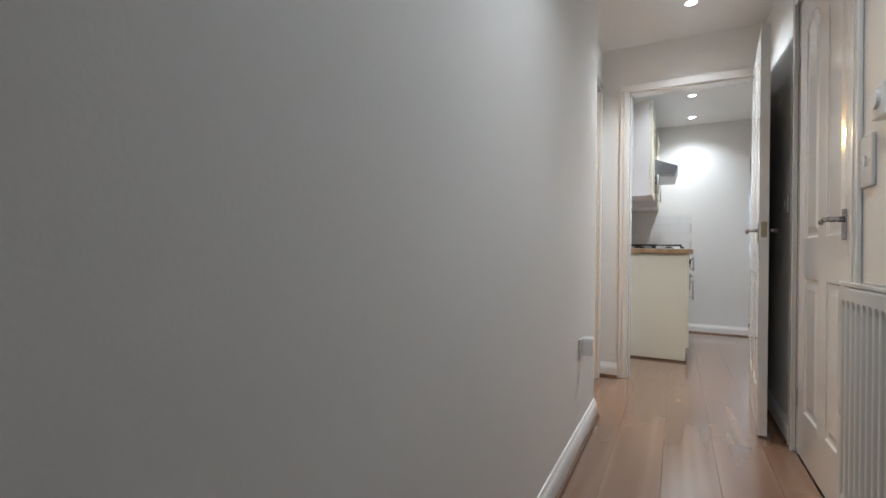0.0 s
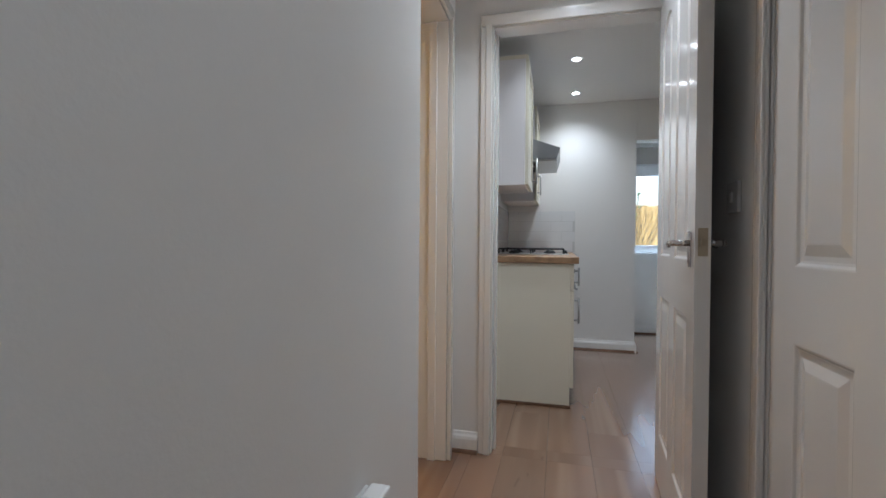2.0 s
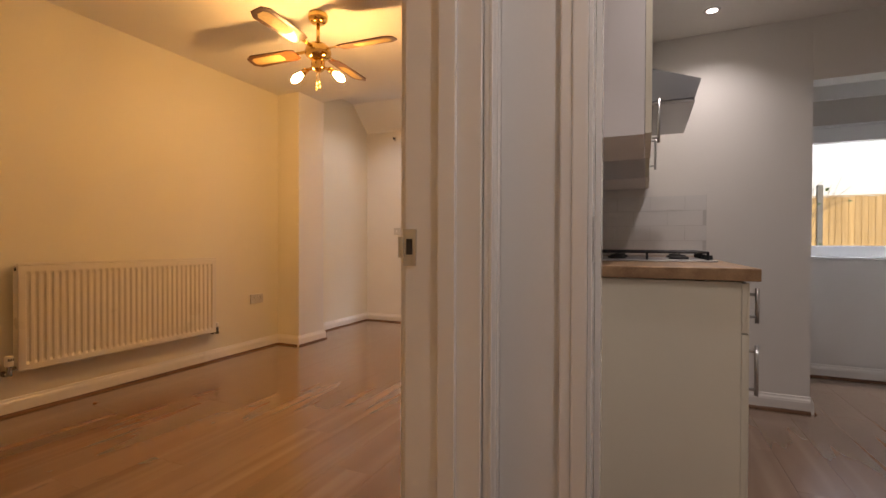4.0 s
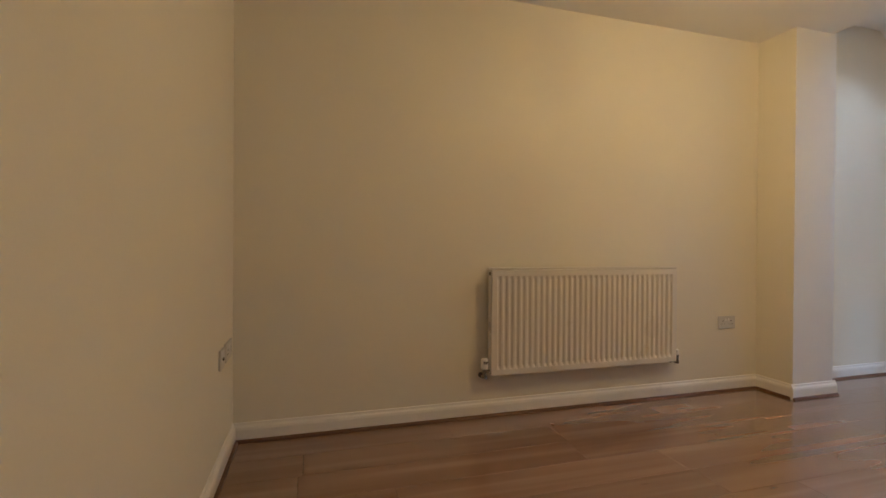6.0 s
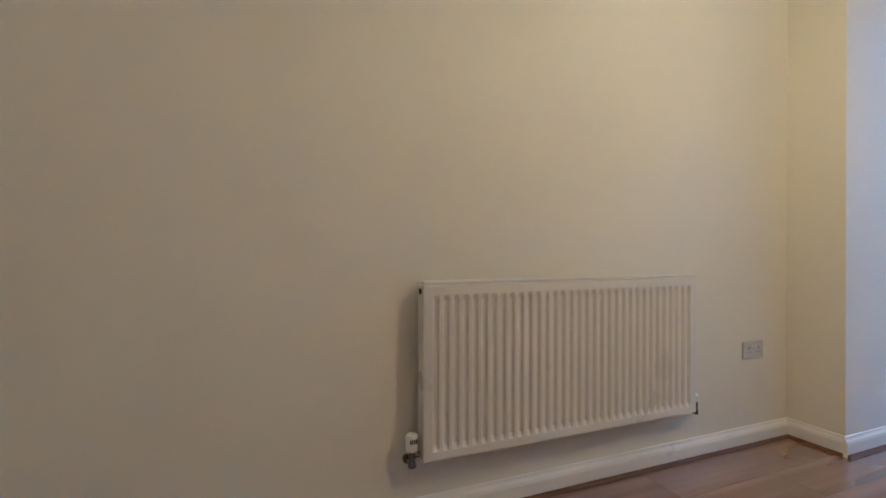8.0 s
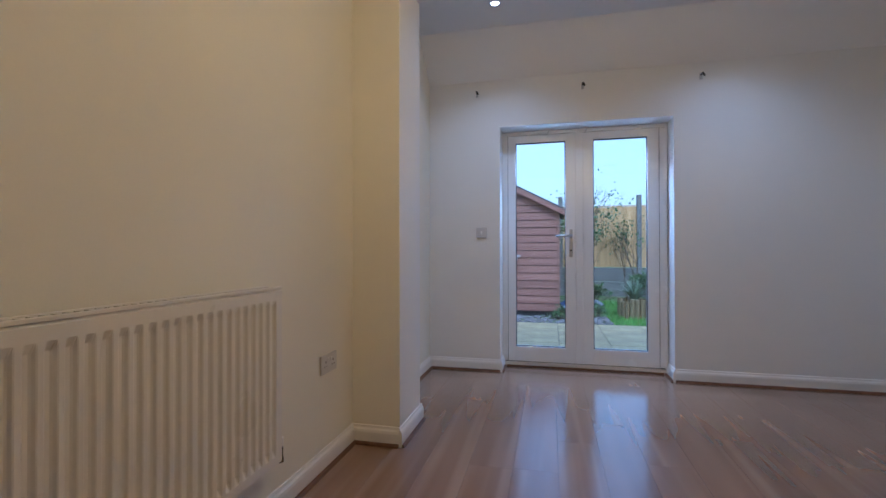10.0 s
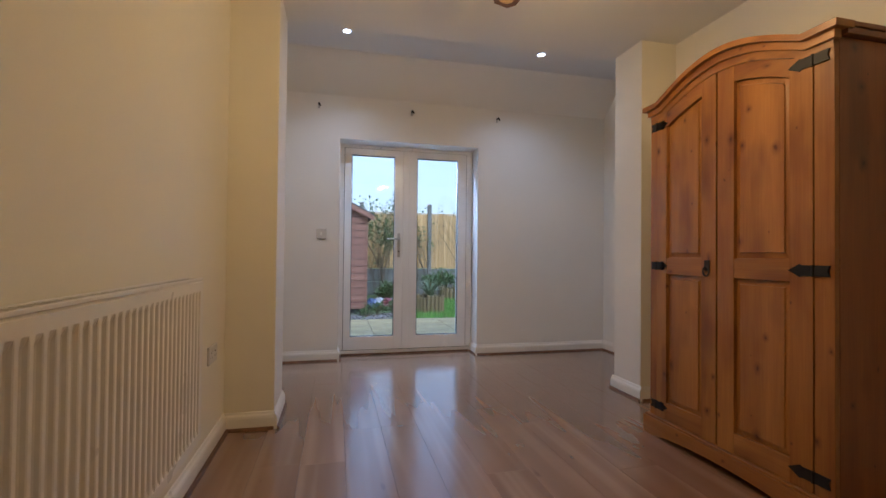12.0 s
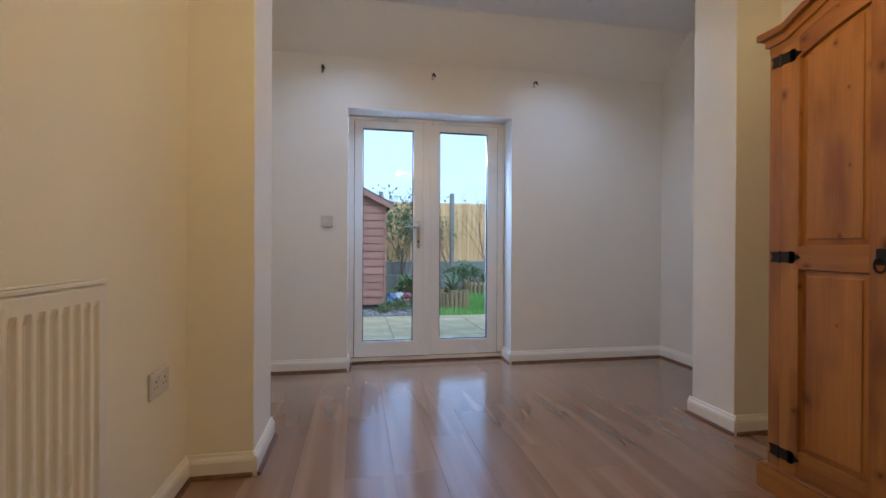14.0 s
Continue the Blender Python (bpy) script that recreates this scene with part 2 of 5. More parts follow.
CHROME = mat("polished_chrome", (0.72, 0.72, 0.73), 0.14, 1.0, vary=0.03, bump=0)
# chrome with the dark surroundings it reflects put into its base colour
DARK_MIRROR_CHROME = mat("dark_reflecting_chrome", (0.50, 0.49, 0.50), 0.2, 1.0, vary=0.1, bump=0)
STEEL = mat("brushed_steel", (0.5, 0.5, 0.5), 0.32, 1.0, vary=0.06, fine=200, bump=0.05, stretch=(1, 1, 12))
HOOD_STEEL = mat("dull_steel", (0.30, 0.31, 0.33), 0.38, 1.0, vary=0.06, fine=200, bump=0.05, stretch=(1, 12, 1))
DARK_CHROME = mat("tarnished_chrome", (0.30, 0.29, 0.27), 0.25, 1.0, vary=0.15, bump=0)
BRASS = mat("polished_brass", (0.80, 0.56, 0.22), 0.16, 1.0, vary=0.05, bump=0)
BLACK_IRON = mat("black_iron", (0.018, 0.018, 0.02), 0.5, 0.4, vary=0.2, scale=40, bump=0.25)
BRASS_LATCH = mat("dull_brass", (0.48, 0.41, 0.31), 0.32, 1.0, vary=0.1, bump=0.05)
LAMINATE = laminate()
BEAD = wood("brown_floor_bead", (0.09, 0.042, 0.02), (0.19, 0.095, 0.048), along=1, rough=0.45, ring=20)
PINE = wood("waxed_pine_upright", (0.225, 0.080, 0.011), (0.43, 0.195, 0.030), along=2, rough=0.36, coat=0.25, knots=0.9, depth=0, ring=9, random_tone=0.06)
# same pine with the shade of the wardrobe's sides put into its colour
PINE_SIDE_SHADED = wood("shaded_waxed_pine_side", (0.155, 0.042, 0.007), (0.29, 0.094, 0.017), along=2, rough=0.36, coat=0.25, knots=0.9, depth=1, ring=9, random_tone=0.06)
PINE_ACROSS = wood("waxed_pine_level", (0.225, 0.080, 0.011), (0.43, 0.195, 0.030), along=1, rough=0.36, coat=0.25, knots=0.9, depth=0, ring=9, random_tone=0.06)
PINE_TOP = wood("dark_waxed_pine", (0.15, 0.05, 0.014), (0.30, 0.12, 0.035), along=1, rough=0.36, coat=0.25, ring=16)
WORKTOP = wood("wooden_worktop", (0.22, 0.12, 0.06), (0.42, 0.26, 0.14), along=1, rough=0.4, ring=24)
BLADE = wood("walnut_blade", (0.05, 0.021, 0.008), (0.125, 0.055, 0.02), along=0, rough=0.35, coat=0.2, ring=30)
CANE = mat("cane_inlay", (0.48, 0.34, 0.15), 0.6, vary=0.2, scale=60, fine=260, bump=0.4)
CREAM_UNIT = mat("cream_cabinet", (0.78, 0.73, 0.60), 0.35, vary=0.02, scale=3, fine=80, bump=0.02)
TILE = mat("white_wall_tile", (0.80, 0.80, 0.79), 0.12, vary=0.03, scale=4, fine=30, bump=0.03, coat=0.3)
GROUT = mat("pale_grout", (0.62, 0.62, 0.60), 0.8, vary=0.08, bump=0.2)
BLIND = mat("beige_blind_cloth", (0.60, 0.55, 0.50), 0.8, vary=0.05, fine=300, bump=0.2)
GLASS = clear_glass()
WARM_BULB = glowing("warm_bulb", (1.0, 0.60, 0.205), BULB_POWER)
COOL_SPOT = glowing("cool_spot", (0.92, 0.97, 1.0), 8.0)
BRICK = mat("outer_render", (0.45, 0.40, 0.36), 0.85, vary=0.15, scale=5, bump=0.4)

# ---- building helpers ----
ORIGIN = {}


def thing(name, place, label="", category="", group="", kind="", turn=0.0):
    """An Empty at a thing's base; its parts are built in world places when turn is None, else in its own."""
    ob = new(name)
    ob.empty_display_size = 0.1
    ob.matrix_world = pose(*place, 0, 0, turn or 0.0)
    ORIGIN[ob.name] = Vector(place) if turn is None else Vector((0, 0, 0))
    return tagged(ob, label, category, group, kind)


def part(name, bm, material, parent, label="", smooth=False):
    """Links a bmesh as one mesh object under a thing or part."""
    me = bpy.data.meshes.new(name)
    if parent is not None:
        bmesh.ops.translate(bm, verts=bm.verts, vec=-ORIGIN[parent.name])
    bmesh.ops.recalc_face_normals(bm, faces=bm.faces)
    bm.to_mesh(me)
    bm.free()
    if material is not None:
        me.materials.append(material)
    if smooth:
        me.polygons.foreach_set("use_smooth", [True] * len(me.polygons))
    ob = new(name, me)
    if parent is not None:
        ob.parent = parent
        ORIGIN[ob.name] = ORIGIN[parent.name]
    return tagged(ob, label)


def solid(name, bm, material, label="", category="", group="", kind=""):
    ob = part(name, bm, material, None)
    ORIGIN[ob.name] = Vector((0, 0, 0))
    return tagged(ob, label, category, group, kind)


def box(bm, x0, x1, y0, y1, z0, z1, bevel=0.0, segments=2):
    r = bmesh.ops.create_cube(bm, size=1.0)
    vs = r["verts"]
    for v in vs:
        v.co = Vector(((x0 + x1) / 2 + v.co.x * (x1 - x0), (y0 + y1) / 2 + v.co.y * (y1 - y0), (z0 + z1) / 2 + v.co.z * (z1 - z0)))
    if bevel:
        es = list({e for v in vs for e in v.link_edges})
        bmesh.ops.bevel(bm, geom=es, offset=bevel, segments=segments, affect="EDGES", profile=0.5)
    return bm


def boxed(*a, **k):
    return box(bmesh.new(), *a, **k)


def rod(bm, p, q, r, r2=None, n=16, caps=True):
    """A round bar from p to q."""
    p, q = Vector(p), Vector(q)
    d = q - p
    m = Matrix.Translation((p + q) / 2) @ d.to_track_quat("Z", "Y").to_matrix().to_4x4()
    bmesh.ops.create_cone(bm, cap_ends=caps, segments=n, radius1=r, radius2=r if r2 is None else r2, depth=d.length, matrix=m)
    return bm


def lathe(bm, profile, centre, n=24):
    """A turned body: profile of (radius, z) round an upright axis at centre."""
    rings = []
    for r, z in profile:
        rings.append([bm.verts.new((centre[0] + max(r, 1e-4) * math.cos(a), centre[1] + max(r, 1e-4) * math.sin(a), centre[2] + z))
                      for a in (2 * math.pi * i / n for i in range(n))])
    for a, b in zip(rings, rings[1:]):
        for i in range(n):
            bm.faces.new((a[i], a[(i + 1) % n], b[(i + 1) % n], b[i]))
    bm.faces.new(rings[0]), bm.faces.new(rings[-1])
    return bm


def prism(bm, outline, axis, a, b):
    """An outline of (u, v) pulled along an axis from a to b: x takes (y, z), y takes (x, z), z takes (x, y)."""
    def at(u, v, w):
        return {"x": (w, u, v), "y": (u, w, v), "z": (u, v, w)}[axis]
    lo, hi = [bm.verts.new(at(u, v, a)) for u, v in outline], [bm.verts.new(at(u, v, b)) for u, v in outline]
    bm.faces.new(lo), bm.faces.new(hi)
    n = len(outline)
    for i in range(n):
        bm.faces.new((lo[i], lo[(i + 1) % n], hi[(i + 1) % n], hi[i]))
    return bm


def walling(axis, s0, s1, w0, w1, z0, z1, holes=()):
    """A wall along an axis from s0 to s1, w0 to w1 thick, with holes (from, to, low, high) through it."""
    bm = bmesh.new()
    ss = sorted({s0, s1, *[v for h in holes for v in h[:2]]})
    for a, b in zip(ss, ss[1:]):
        cut = [h for h in holes if h[0] <= a and h[1] >= b]
        spans, low = [], z0
        for h in cut:
            if h[2] > low:
                spans.append((low, h[2]))
            low = h[3]
        spans.append((low, z1))
        for lo, hi in spans:
            if axis == "x":
                box(bm, a, b, w0, w1, lo, hi)
            else:
                box(bm, w0, w1, a, b, lo, hi)
    return bm


SKIRT_SHAPE = [(0, 0), (0.017, 0), (0.017, 0.062), (0.014, 0.074), (0.008, 0.083), (0.005, 0.094), (0, 0.096)]
BEAD_SHAPE = [(0.017, 0), (0.031, 0), (0.030, 0.006), (0.026, 0.012), (0.0175, 0.016)]


def run(bm, shape, p, q, side):
    """A moulding along the foot of a wall from p to q; side is the way that it stands out."""
    p, q, s = Vector((*p, 0)), Vector((*q, 0)), Vector((*side, 0))
    ends = [[bm.verts.new(e + s * u + Vector((0, 0, v))) for u, v in shape] for e in (p, q)]
    n = len(shape)
    for i in range(n):
        bm.faces.new((ends[0][i], ends[0][(i + 1) % n], ends[1][(i + 1) % n], ends[1][i]))
    bm.faces.new(ends[0]), bm.faces.new(ends[1])
    return bm


# ---- the shell ----
H_ROOM, H_EXT, H_HALL = 2.42, 2.68, 2.30


def two_tone(ob, way):
    """White paint on a pier's faces towards the opening and the extension."""
    ob.data.materials.append(WHITE_WALL)
    for f in ob.data.polygons:
        if f.normal.x * way > 0.5 or f.normal.y > 0.5:
            f.material_index = 1


solid("wall_west", walling("y", 0.2, 5.62, -0.15, 0, -0.1, 2.9), CREAM, "cream painted plaster wall beside the radiator", "wall", kind="structure")
solid("wall_south", walling("x", -0.15, 2.87, 0.22, 0.38, -0.1, 2.6), CREAM, "cream painted plaster end wall with sockets", "wall", kind="structure")
solid("wall_hall_left", walling("y", -3.4, 0.47, 2.872, 3.09, -0.1, 2.5), WHITE_WALL, "white painted hall wall ending at a corner", "wall", kind="structure")
solid("wall_east", walling("y", 0.471, 4.02, 2.83, 2.99, -0.1, 2.6, [(0.471, 1.235, -0.1, 2.0)]), WHITE_WALL, "painted partition wall with a doorway", "wall", kind="structure")
two_tone(solid("pier_west", boxed(-0.02, 0.257, 3.765, 4.13, -0.1, 2.75, 0.004), CREAM, "cream plastered pier between room and extension", "pier", kind="structure"), 1)
two_tone(solid("pier_east", boxed(2.562, 2.89, 3.765, 4.06, -0.1, 2.75, 0.004), CREAM, "cream plastered pier beside the wardrobe", "pier", kind="structure"), -1)
solid("wall_extension_back", walling("x", 2.88, 3.42, 3.94, 4.062, -0.1, 2.9), WHITE_WALL, "white painted return wall", "wall", kind="structure")
solid("wall_extension_east", walling("y", 4.063, 5.62, 3.28, 3.42, -0.1, 2.9), WHITE_WALL, "white painted side wall of the extension", "wall", kind="structure")
solid("wall_north", walling("x", -0.15, 3.42, 5.31, 5.62, -0.1, 2.9, [(0.598, 1.909, -0.1, 2.005)]), WHITE_WALL, "white painted wall around the garden doors", "wall", kind="structure")
solid("wall_hall_right", walling("y", -3.4, 1.33, 3.95, 4.07, -0.1, 2.5, [(-0.30, 0.47, -0.1, 2.0)]), WHITE_WALL, "white painted hall wall with a closed door", "wall", kind="structure")
# unseen, added so that no outside light enters the hall's end
solid("wall_hall_back", walling("x", 2.87, 4.07, -3.5, -3.401, -0.1, 2.5), WHITE_WALL, "unseen white end wall added to close the hall to light", "wall", kind="structure")
solid("wall_kitchen_door", walling("x", 2.991, 5.1, 1.331, 1.43, -0.1, 2.5, [(3.15, 3.978, -0.1, 2.0)]), WHITE_WALL, "white painted wall around the kitchen doorway", "wall", kind="structure")
solid("wall_kitchen_end", walling("x", 2.991, 4.15, 3.656, 3.80, -0.1, 2.5), WHITE_WALL, "white painted end wall of the kitchen", "wall", kind="structure")
solid("lintel_kitchen", walling("x", 4.151, 5.099, 3.656, 3.80, 1.93, 2.5), WHITE_WALL, "white painted lintel over the window recess", "lintel", kind="structure")
solid("wall_kitchen_side", walling("y", 3.80, 4.6, 4.02, 4.15, -0.1, 2.5), WHITE_WALL, "white painted kitchen wall", "wall", kind="structure")
solid("wall_kitchen_window", walling("x", 4.02, 5.1, 4.601, 4.86, -0.1, 2.5, [(4.24, 4.95, 0.87, 2.05)]), WHITE_WALL, "white painted wall around the kitchen window", "wall", kind="structure")
solid("wall_kitchen_east", walling("y", 1.331, 4.86, 5.1, 5.2, -0.1, 2.5), WHITE_WALL, "white painted kitchen wall", "wall", kind="structure")
# unseen wall added to close the space behind the hall door
solid("wall_door_backing", walling("y", -0.6, 0.8, 4.6, 4.7, -0.1, 2.5), WHITE_WALL, "unseen white wall added to back the closed door", "wall", kind="structure")
solid("ceiling_room", boxed(-0.02, 2.89, 0.36, 4.10, H_ROOM, 2.85), CEILING, "white painted ceiling over the main room", "ceiling", kind="structure")
bm = bmesh.new()
prism(bm, [(4.0995, H_EXT), (5.0, H_EXT), (5.33, 2.375), (5.33, 2.98), (4.0995, 2.98)], "x", -0.02, 3.30)
solid("ceiling_extension", bm, CEILING, "white ceiling sloping down to the garden wall", "ceiling", kind="structure")
solid("ceiling_hall", boxed(2.95, 4.72, -3.42, 1.335, H_HALL, 2.45), CEILING, "white painted hall ceiling", "ceiling", kind="structure")
bm = box(bmesh.new(), 2.95, 5.12, 1.34, 3.72, 2.294, 2.45)
box(bm, 4.04, 5.12, 3.7205, 4.70, 2.294, 2.45)
solid("ceiling_kitchen", bm, CEILING, "white painted kitchen ceiling", "ceiling", kind="structure")
# unseen slab added over the ceilings to keep skylight out
solid("roof_blocker", boxed(-0.3, 5.4, -3.7, 5.7, 2.99, 3.05), BRICK, "unseen flat roof added to shut out the sky", "roof", kind="structure")

FLOOR = solid("floor", boxed(-0.1, 5.15, -3.45, 5.3, -0.12, -0.0125), mat("floor_base", (0.05, 0.03, 0.02), 0.7, vary=0.1), "oak effect laminate floor", "floor", kind="structure")
solid("door_sill", boxed(0.598, 1.909, 5.3, 5.75, -0.12, -0.0135), mat("pale_sill", (0.5, 0.47, 0.43), 0.6), "pale threshold under the garden doors", "sill", kind="structure")

# skirtings with the brown bead at their foot
RUNS = [((0, 0.38), (0, 3.765), (1, 0)), ((0, 3.765), (0.257, 3.765), (0, -1)), ((0.257, 3.748), (0.257, 4.147), (1, 0)),
        ((0, 4.13), (0.257, 4.13), (0, 1)), ((0, 4.13), (0, 5.31), (1, 0)), ((0, 5.31), (0.598, 5.31), (0, -1)),
        ((0.598, 5.31 - 0.017), (0.598, 5.50), (1, 0)), ((1.909, 5.31 - 0.017), (1.909, 5.50), (-1, 0)), ((1.909, 5.31), (3.28, 5.31), (0, -1)),
        ((3.28, 4.062), (3.28, 5.31), (-1, 0)), ((2.87, 4.062), (3.28, 4.062), (0, 1)), ((2.562, 3.748), (2.562, 4.077), (-1, 0)),
        ((2.562, 4.06), (2.87, 4.06), (0, 1)), ((2.562, 3.765), (2.83, 3.765), (0, -1)), ((2.83, 1.275), (2.83, 3.765), (-1, 0)),
        ((0, 0.38), (2.83, 0.38), (0, 1)), ((3.09, -3.4), (3.09, 0.47), (1, 0)), ((2.995, 1.33), (3.115, 1.33), (0, -1)),
        ((3.95, 0.53), (3.95, 1.33), (-1, 0)), ((3.95, -3.4), (3.95, -0.36), (-1, 0)), ((3.585, 3.656), (4.15, 3.656), (0, -1)),
        ((4.15, 3.639), (4.15, 4.6), (1, 0)), ((4.15, 4.601), (5.1, 4.601), (0, -1)), ((2.872, -3.4), (3.95, -3.4), (0, 1))]
for p, q, side in RUNS:
    tagged(solid("baseboard", run(bmesh.new(), SKIRT_SHAPE, p, q, side), SKIRT, "white painted moulded skirting board", "baseboard", kind="structure"))
    d = Vector(q) - Vector(p)
    tagged(solid("trim", run(bmesh.new(), BEAD_SHAPE, p, q, side), BEAD, "brown wooden bead along the skirting", "trim", kind="structure"))


# ---- lamps ----


def downlight(x, y, z, power):
    t = thing("downlight", (x, y, z), "recessed round ceiling spotlight, switched on", "spotlight", "ceiling spotlights", turn=None)
    part("bezel", lathe(bmesh.new(), [(0.028, -0.001), (0.029, -0.005), (0.041, -0.004), (0.044, -0.001), (0.044, 0.0), (0.028, 0.0)], (x, y, z), 32), UPVC, t, smooth=True)
    part("lens", lathe(bmesh.new(), [(0.002, -0.0045), (0.018, -0.004), (0.027, -0.002), (0.027, -0.0005)], (x, y, z), 32), COOL_SPOT, t, "glowing frosted lens", smooth=True)
    lamp = bpy.data.lights.new("spot", "SPOT")
    lamp.energy, lamp.color, lamp.shadow_soft_size = power, (0.92, 0.97, 1.0), 0.025
    lamp.spot_size, lamp.spot_blend = radians(132), 1.0
    new("spot", lamp).matrix_world = pose(x, y, z - 0.012)


# hall lamp at y -1.0 is unseen, added to light the left wall
for x, y, z, power in ((0.635, 4.67, H_EXT, 1.5), (2.26, 4.67, H_EXT, 1.5), (3.535, 0.88, H_HALL, 1.5), (3.535, -1.0, H_HALL, 0.75),
                       (3.57, 1.84, 2.294, 1.05), (3.585, 2.59, 2.294, 1.05), (3.605, 3.34, 2.294, 1.05)):
    downlight(x, y, z, power * SPOT_POWER)


def ceiling_fan(cx, cy, top, first):
    """A four-bladed fan on a rod, with a lamp cluster under its motor."""
    t = thing("ceiling_fan", (cx, cy, top), "brass ceiling fan with four wooden blades and lit lamps", "ceiling fan", turn=None)
    part("canopy", lathe(bmesh.new(), [(0.058, 0), (0.062, -0.012), (0.058, -0.04), (0.04, -0.058), (0.016, -0.062)], (cx, cy, top)), BRASS, t, smooth=True)
    part("downrod", rod(bmesh.new(), (cx, cy, top - 0.055), (cx, cy, top - 0.2), 0.011), BRASS, t, smooth=True)
    zb = top - 0.235
    part("motor", lathe(bmesh.new(), [(0.018, 0.05), (0.05, 0.045), (0.075, 0.02), (0.082, -0.005), (0.075, -0.03), (0.05, -0.05), (0.03, -0.055)], (cx, cy, zb), 32), BRASS, t, smooth=True)
    part("switch_housing", lathe(bmesh.new(), [(0.03, -0.05), (0.042, -0.062), (0.042, -0.105), (0.03, -0.12), (0.012, -0.13)], (cx, cy, zb)), BRASS, t, smooth=True)
    for i in range(4):
        a = radians(first + 90 * i)
        turn = Matrix.Translation((cx, cy, zb + 0.005)) @ Matrix.Rotation(a, 4, "Z") @ Matrix.Rotation(radians(11), 4, "X")
        bm = bmesh.new()
        prism(bm, [(0.16, -0.042), (0.20, -0.052), (0.49, -0.062), (0.535, -0.035), (0.535, 0.035), (0.49, 0.062), (0.20, 0.052), (0.16, 0.042)], "z", -0.003, 0.004)
        bmesh.ops.transform(bm, matrix=turn, verts=bm.verts)
        blade = part("blade", bm, BLADE, t, "dark wooden blade with a pale cane inlay")
        bm = bmesh.new()
        prism(bm, [(0.27, -0.028), (0.30, -0.034), (0.48, -0.036), (0.505, -0.018), (0.505, 0.018), (0.48, 0.036), (0.30, 0.034), (0.27, 0.028), (0.262, 0)], "z", -0.0045, -0.0028)
        bmesh.ops.transform(bm, matrix=turn, verts=bm.verts)
        part("cane_inlay", bm, CANE, blade)
        bm = bmesh.new()
        box(bm, 0.06, 0.20, -0.013, 0.013, 0.004, 0.009, 0.002)
        box(bm, 0.17, 0.215, -0.038, 0.038, 0.0045, 0.0085, 0.003)
        bmesh.ops.transform(bm, matrix=turn, verts=bm.verts)
        part("blade_iron", bm, BRASS, t)
    for i in range(2):
        a = radians(LAMP_TURN + 180 * i)
        d = Vector((math.cos(a), math.sin(a), 0))
        c = Vector((cx, cy, zb - 0.102))
        part("lamp_arm", rod(bmesh.new(), c + d * 0.03, c + d * 0.075 + Vector((0, 0, -0.01)), 0.009), BRASS, t, smooth=True)
        down = (d * 0.8 + Vector((0, 0, -0.62))).normalized()
        s = c + d * 0.07 + Vector((0, 0, -0.008))
        part("lamp_holder", rod(bmesh.new(), s, s + down * 0.04, 0.016, 0.02), BRASS, t, smooth=True)
        bm = lathe(bmesh.new(), [(0.012, 0), (0.014, 0.01), (0.0215, 0.03), (0.0235, 0.048), (0.02, 0.066), (0.012, 0.08), (0.003, 0.088)], (0, 0, 0), 20)
        bmesh.ops.transform(bm, matrix=Matrix.Translation(s + down * 0.038) @ down.to_track_quat("Z", "Y").to_matrix().to_4x4(), verts=bm.verts)
        part("bulb", bm, WARM_BULB, t, "glowing warm bulb", smooth=True)
    for dx, dy in ((-0.022, 0.012), (0.022, -0.012)):
        cord = part("pull_cord", rod(bmesh.new(), (cx + dx, cy + dy, zb - 0.11), (cx + dx, cy + dy, zb - 0.215), 0.0015, n=8), BRASS, t)
        part("cord_knob", lathe(bmesh.new(), [(0.002, 0.0), (0.005, -0.008), (0.006, -0.02), (0.003, -0.026)], (cx + dx, cy + dy, zb - 0.213), 12), CANE, cord, smooth=True)


LAMP_TURN = 20.0
ceiling_fan(1.385, 2.68, H_ROOM, 4.0)

# ---- radiators ----


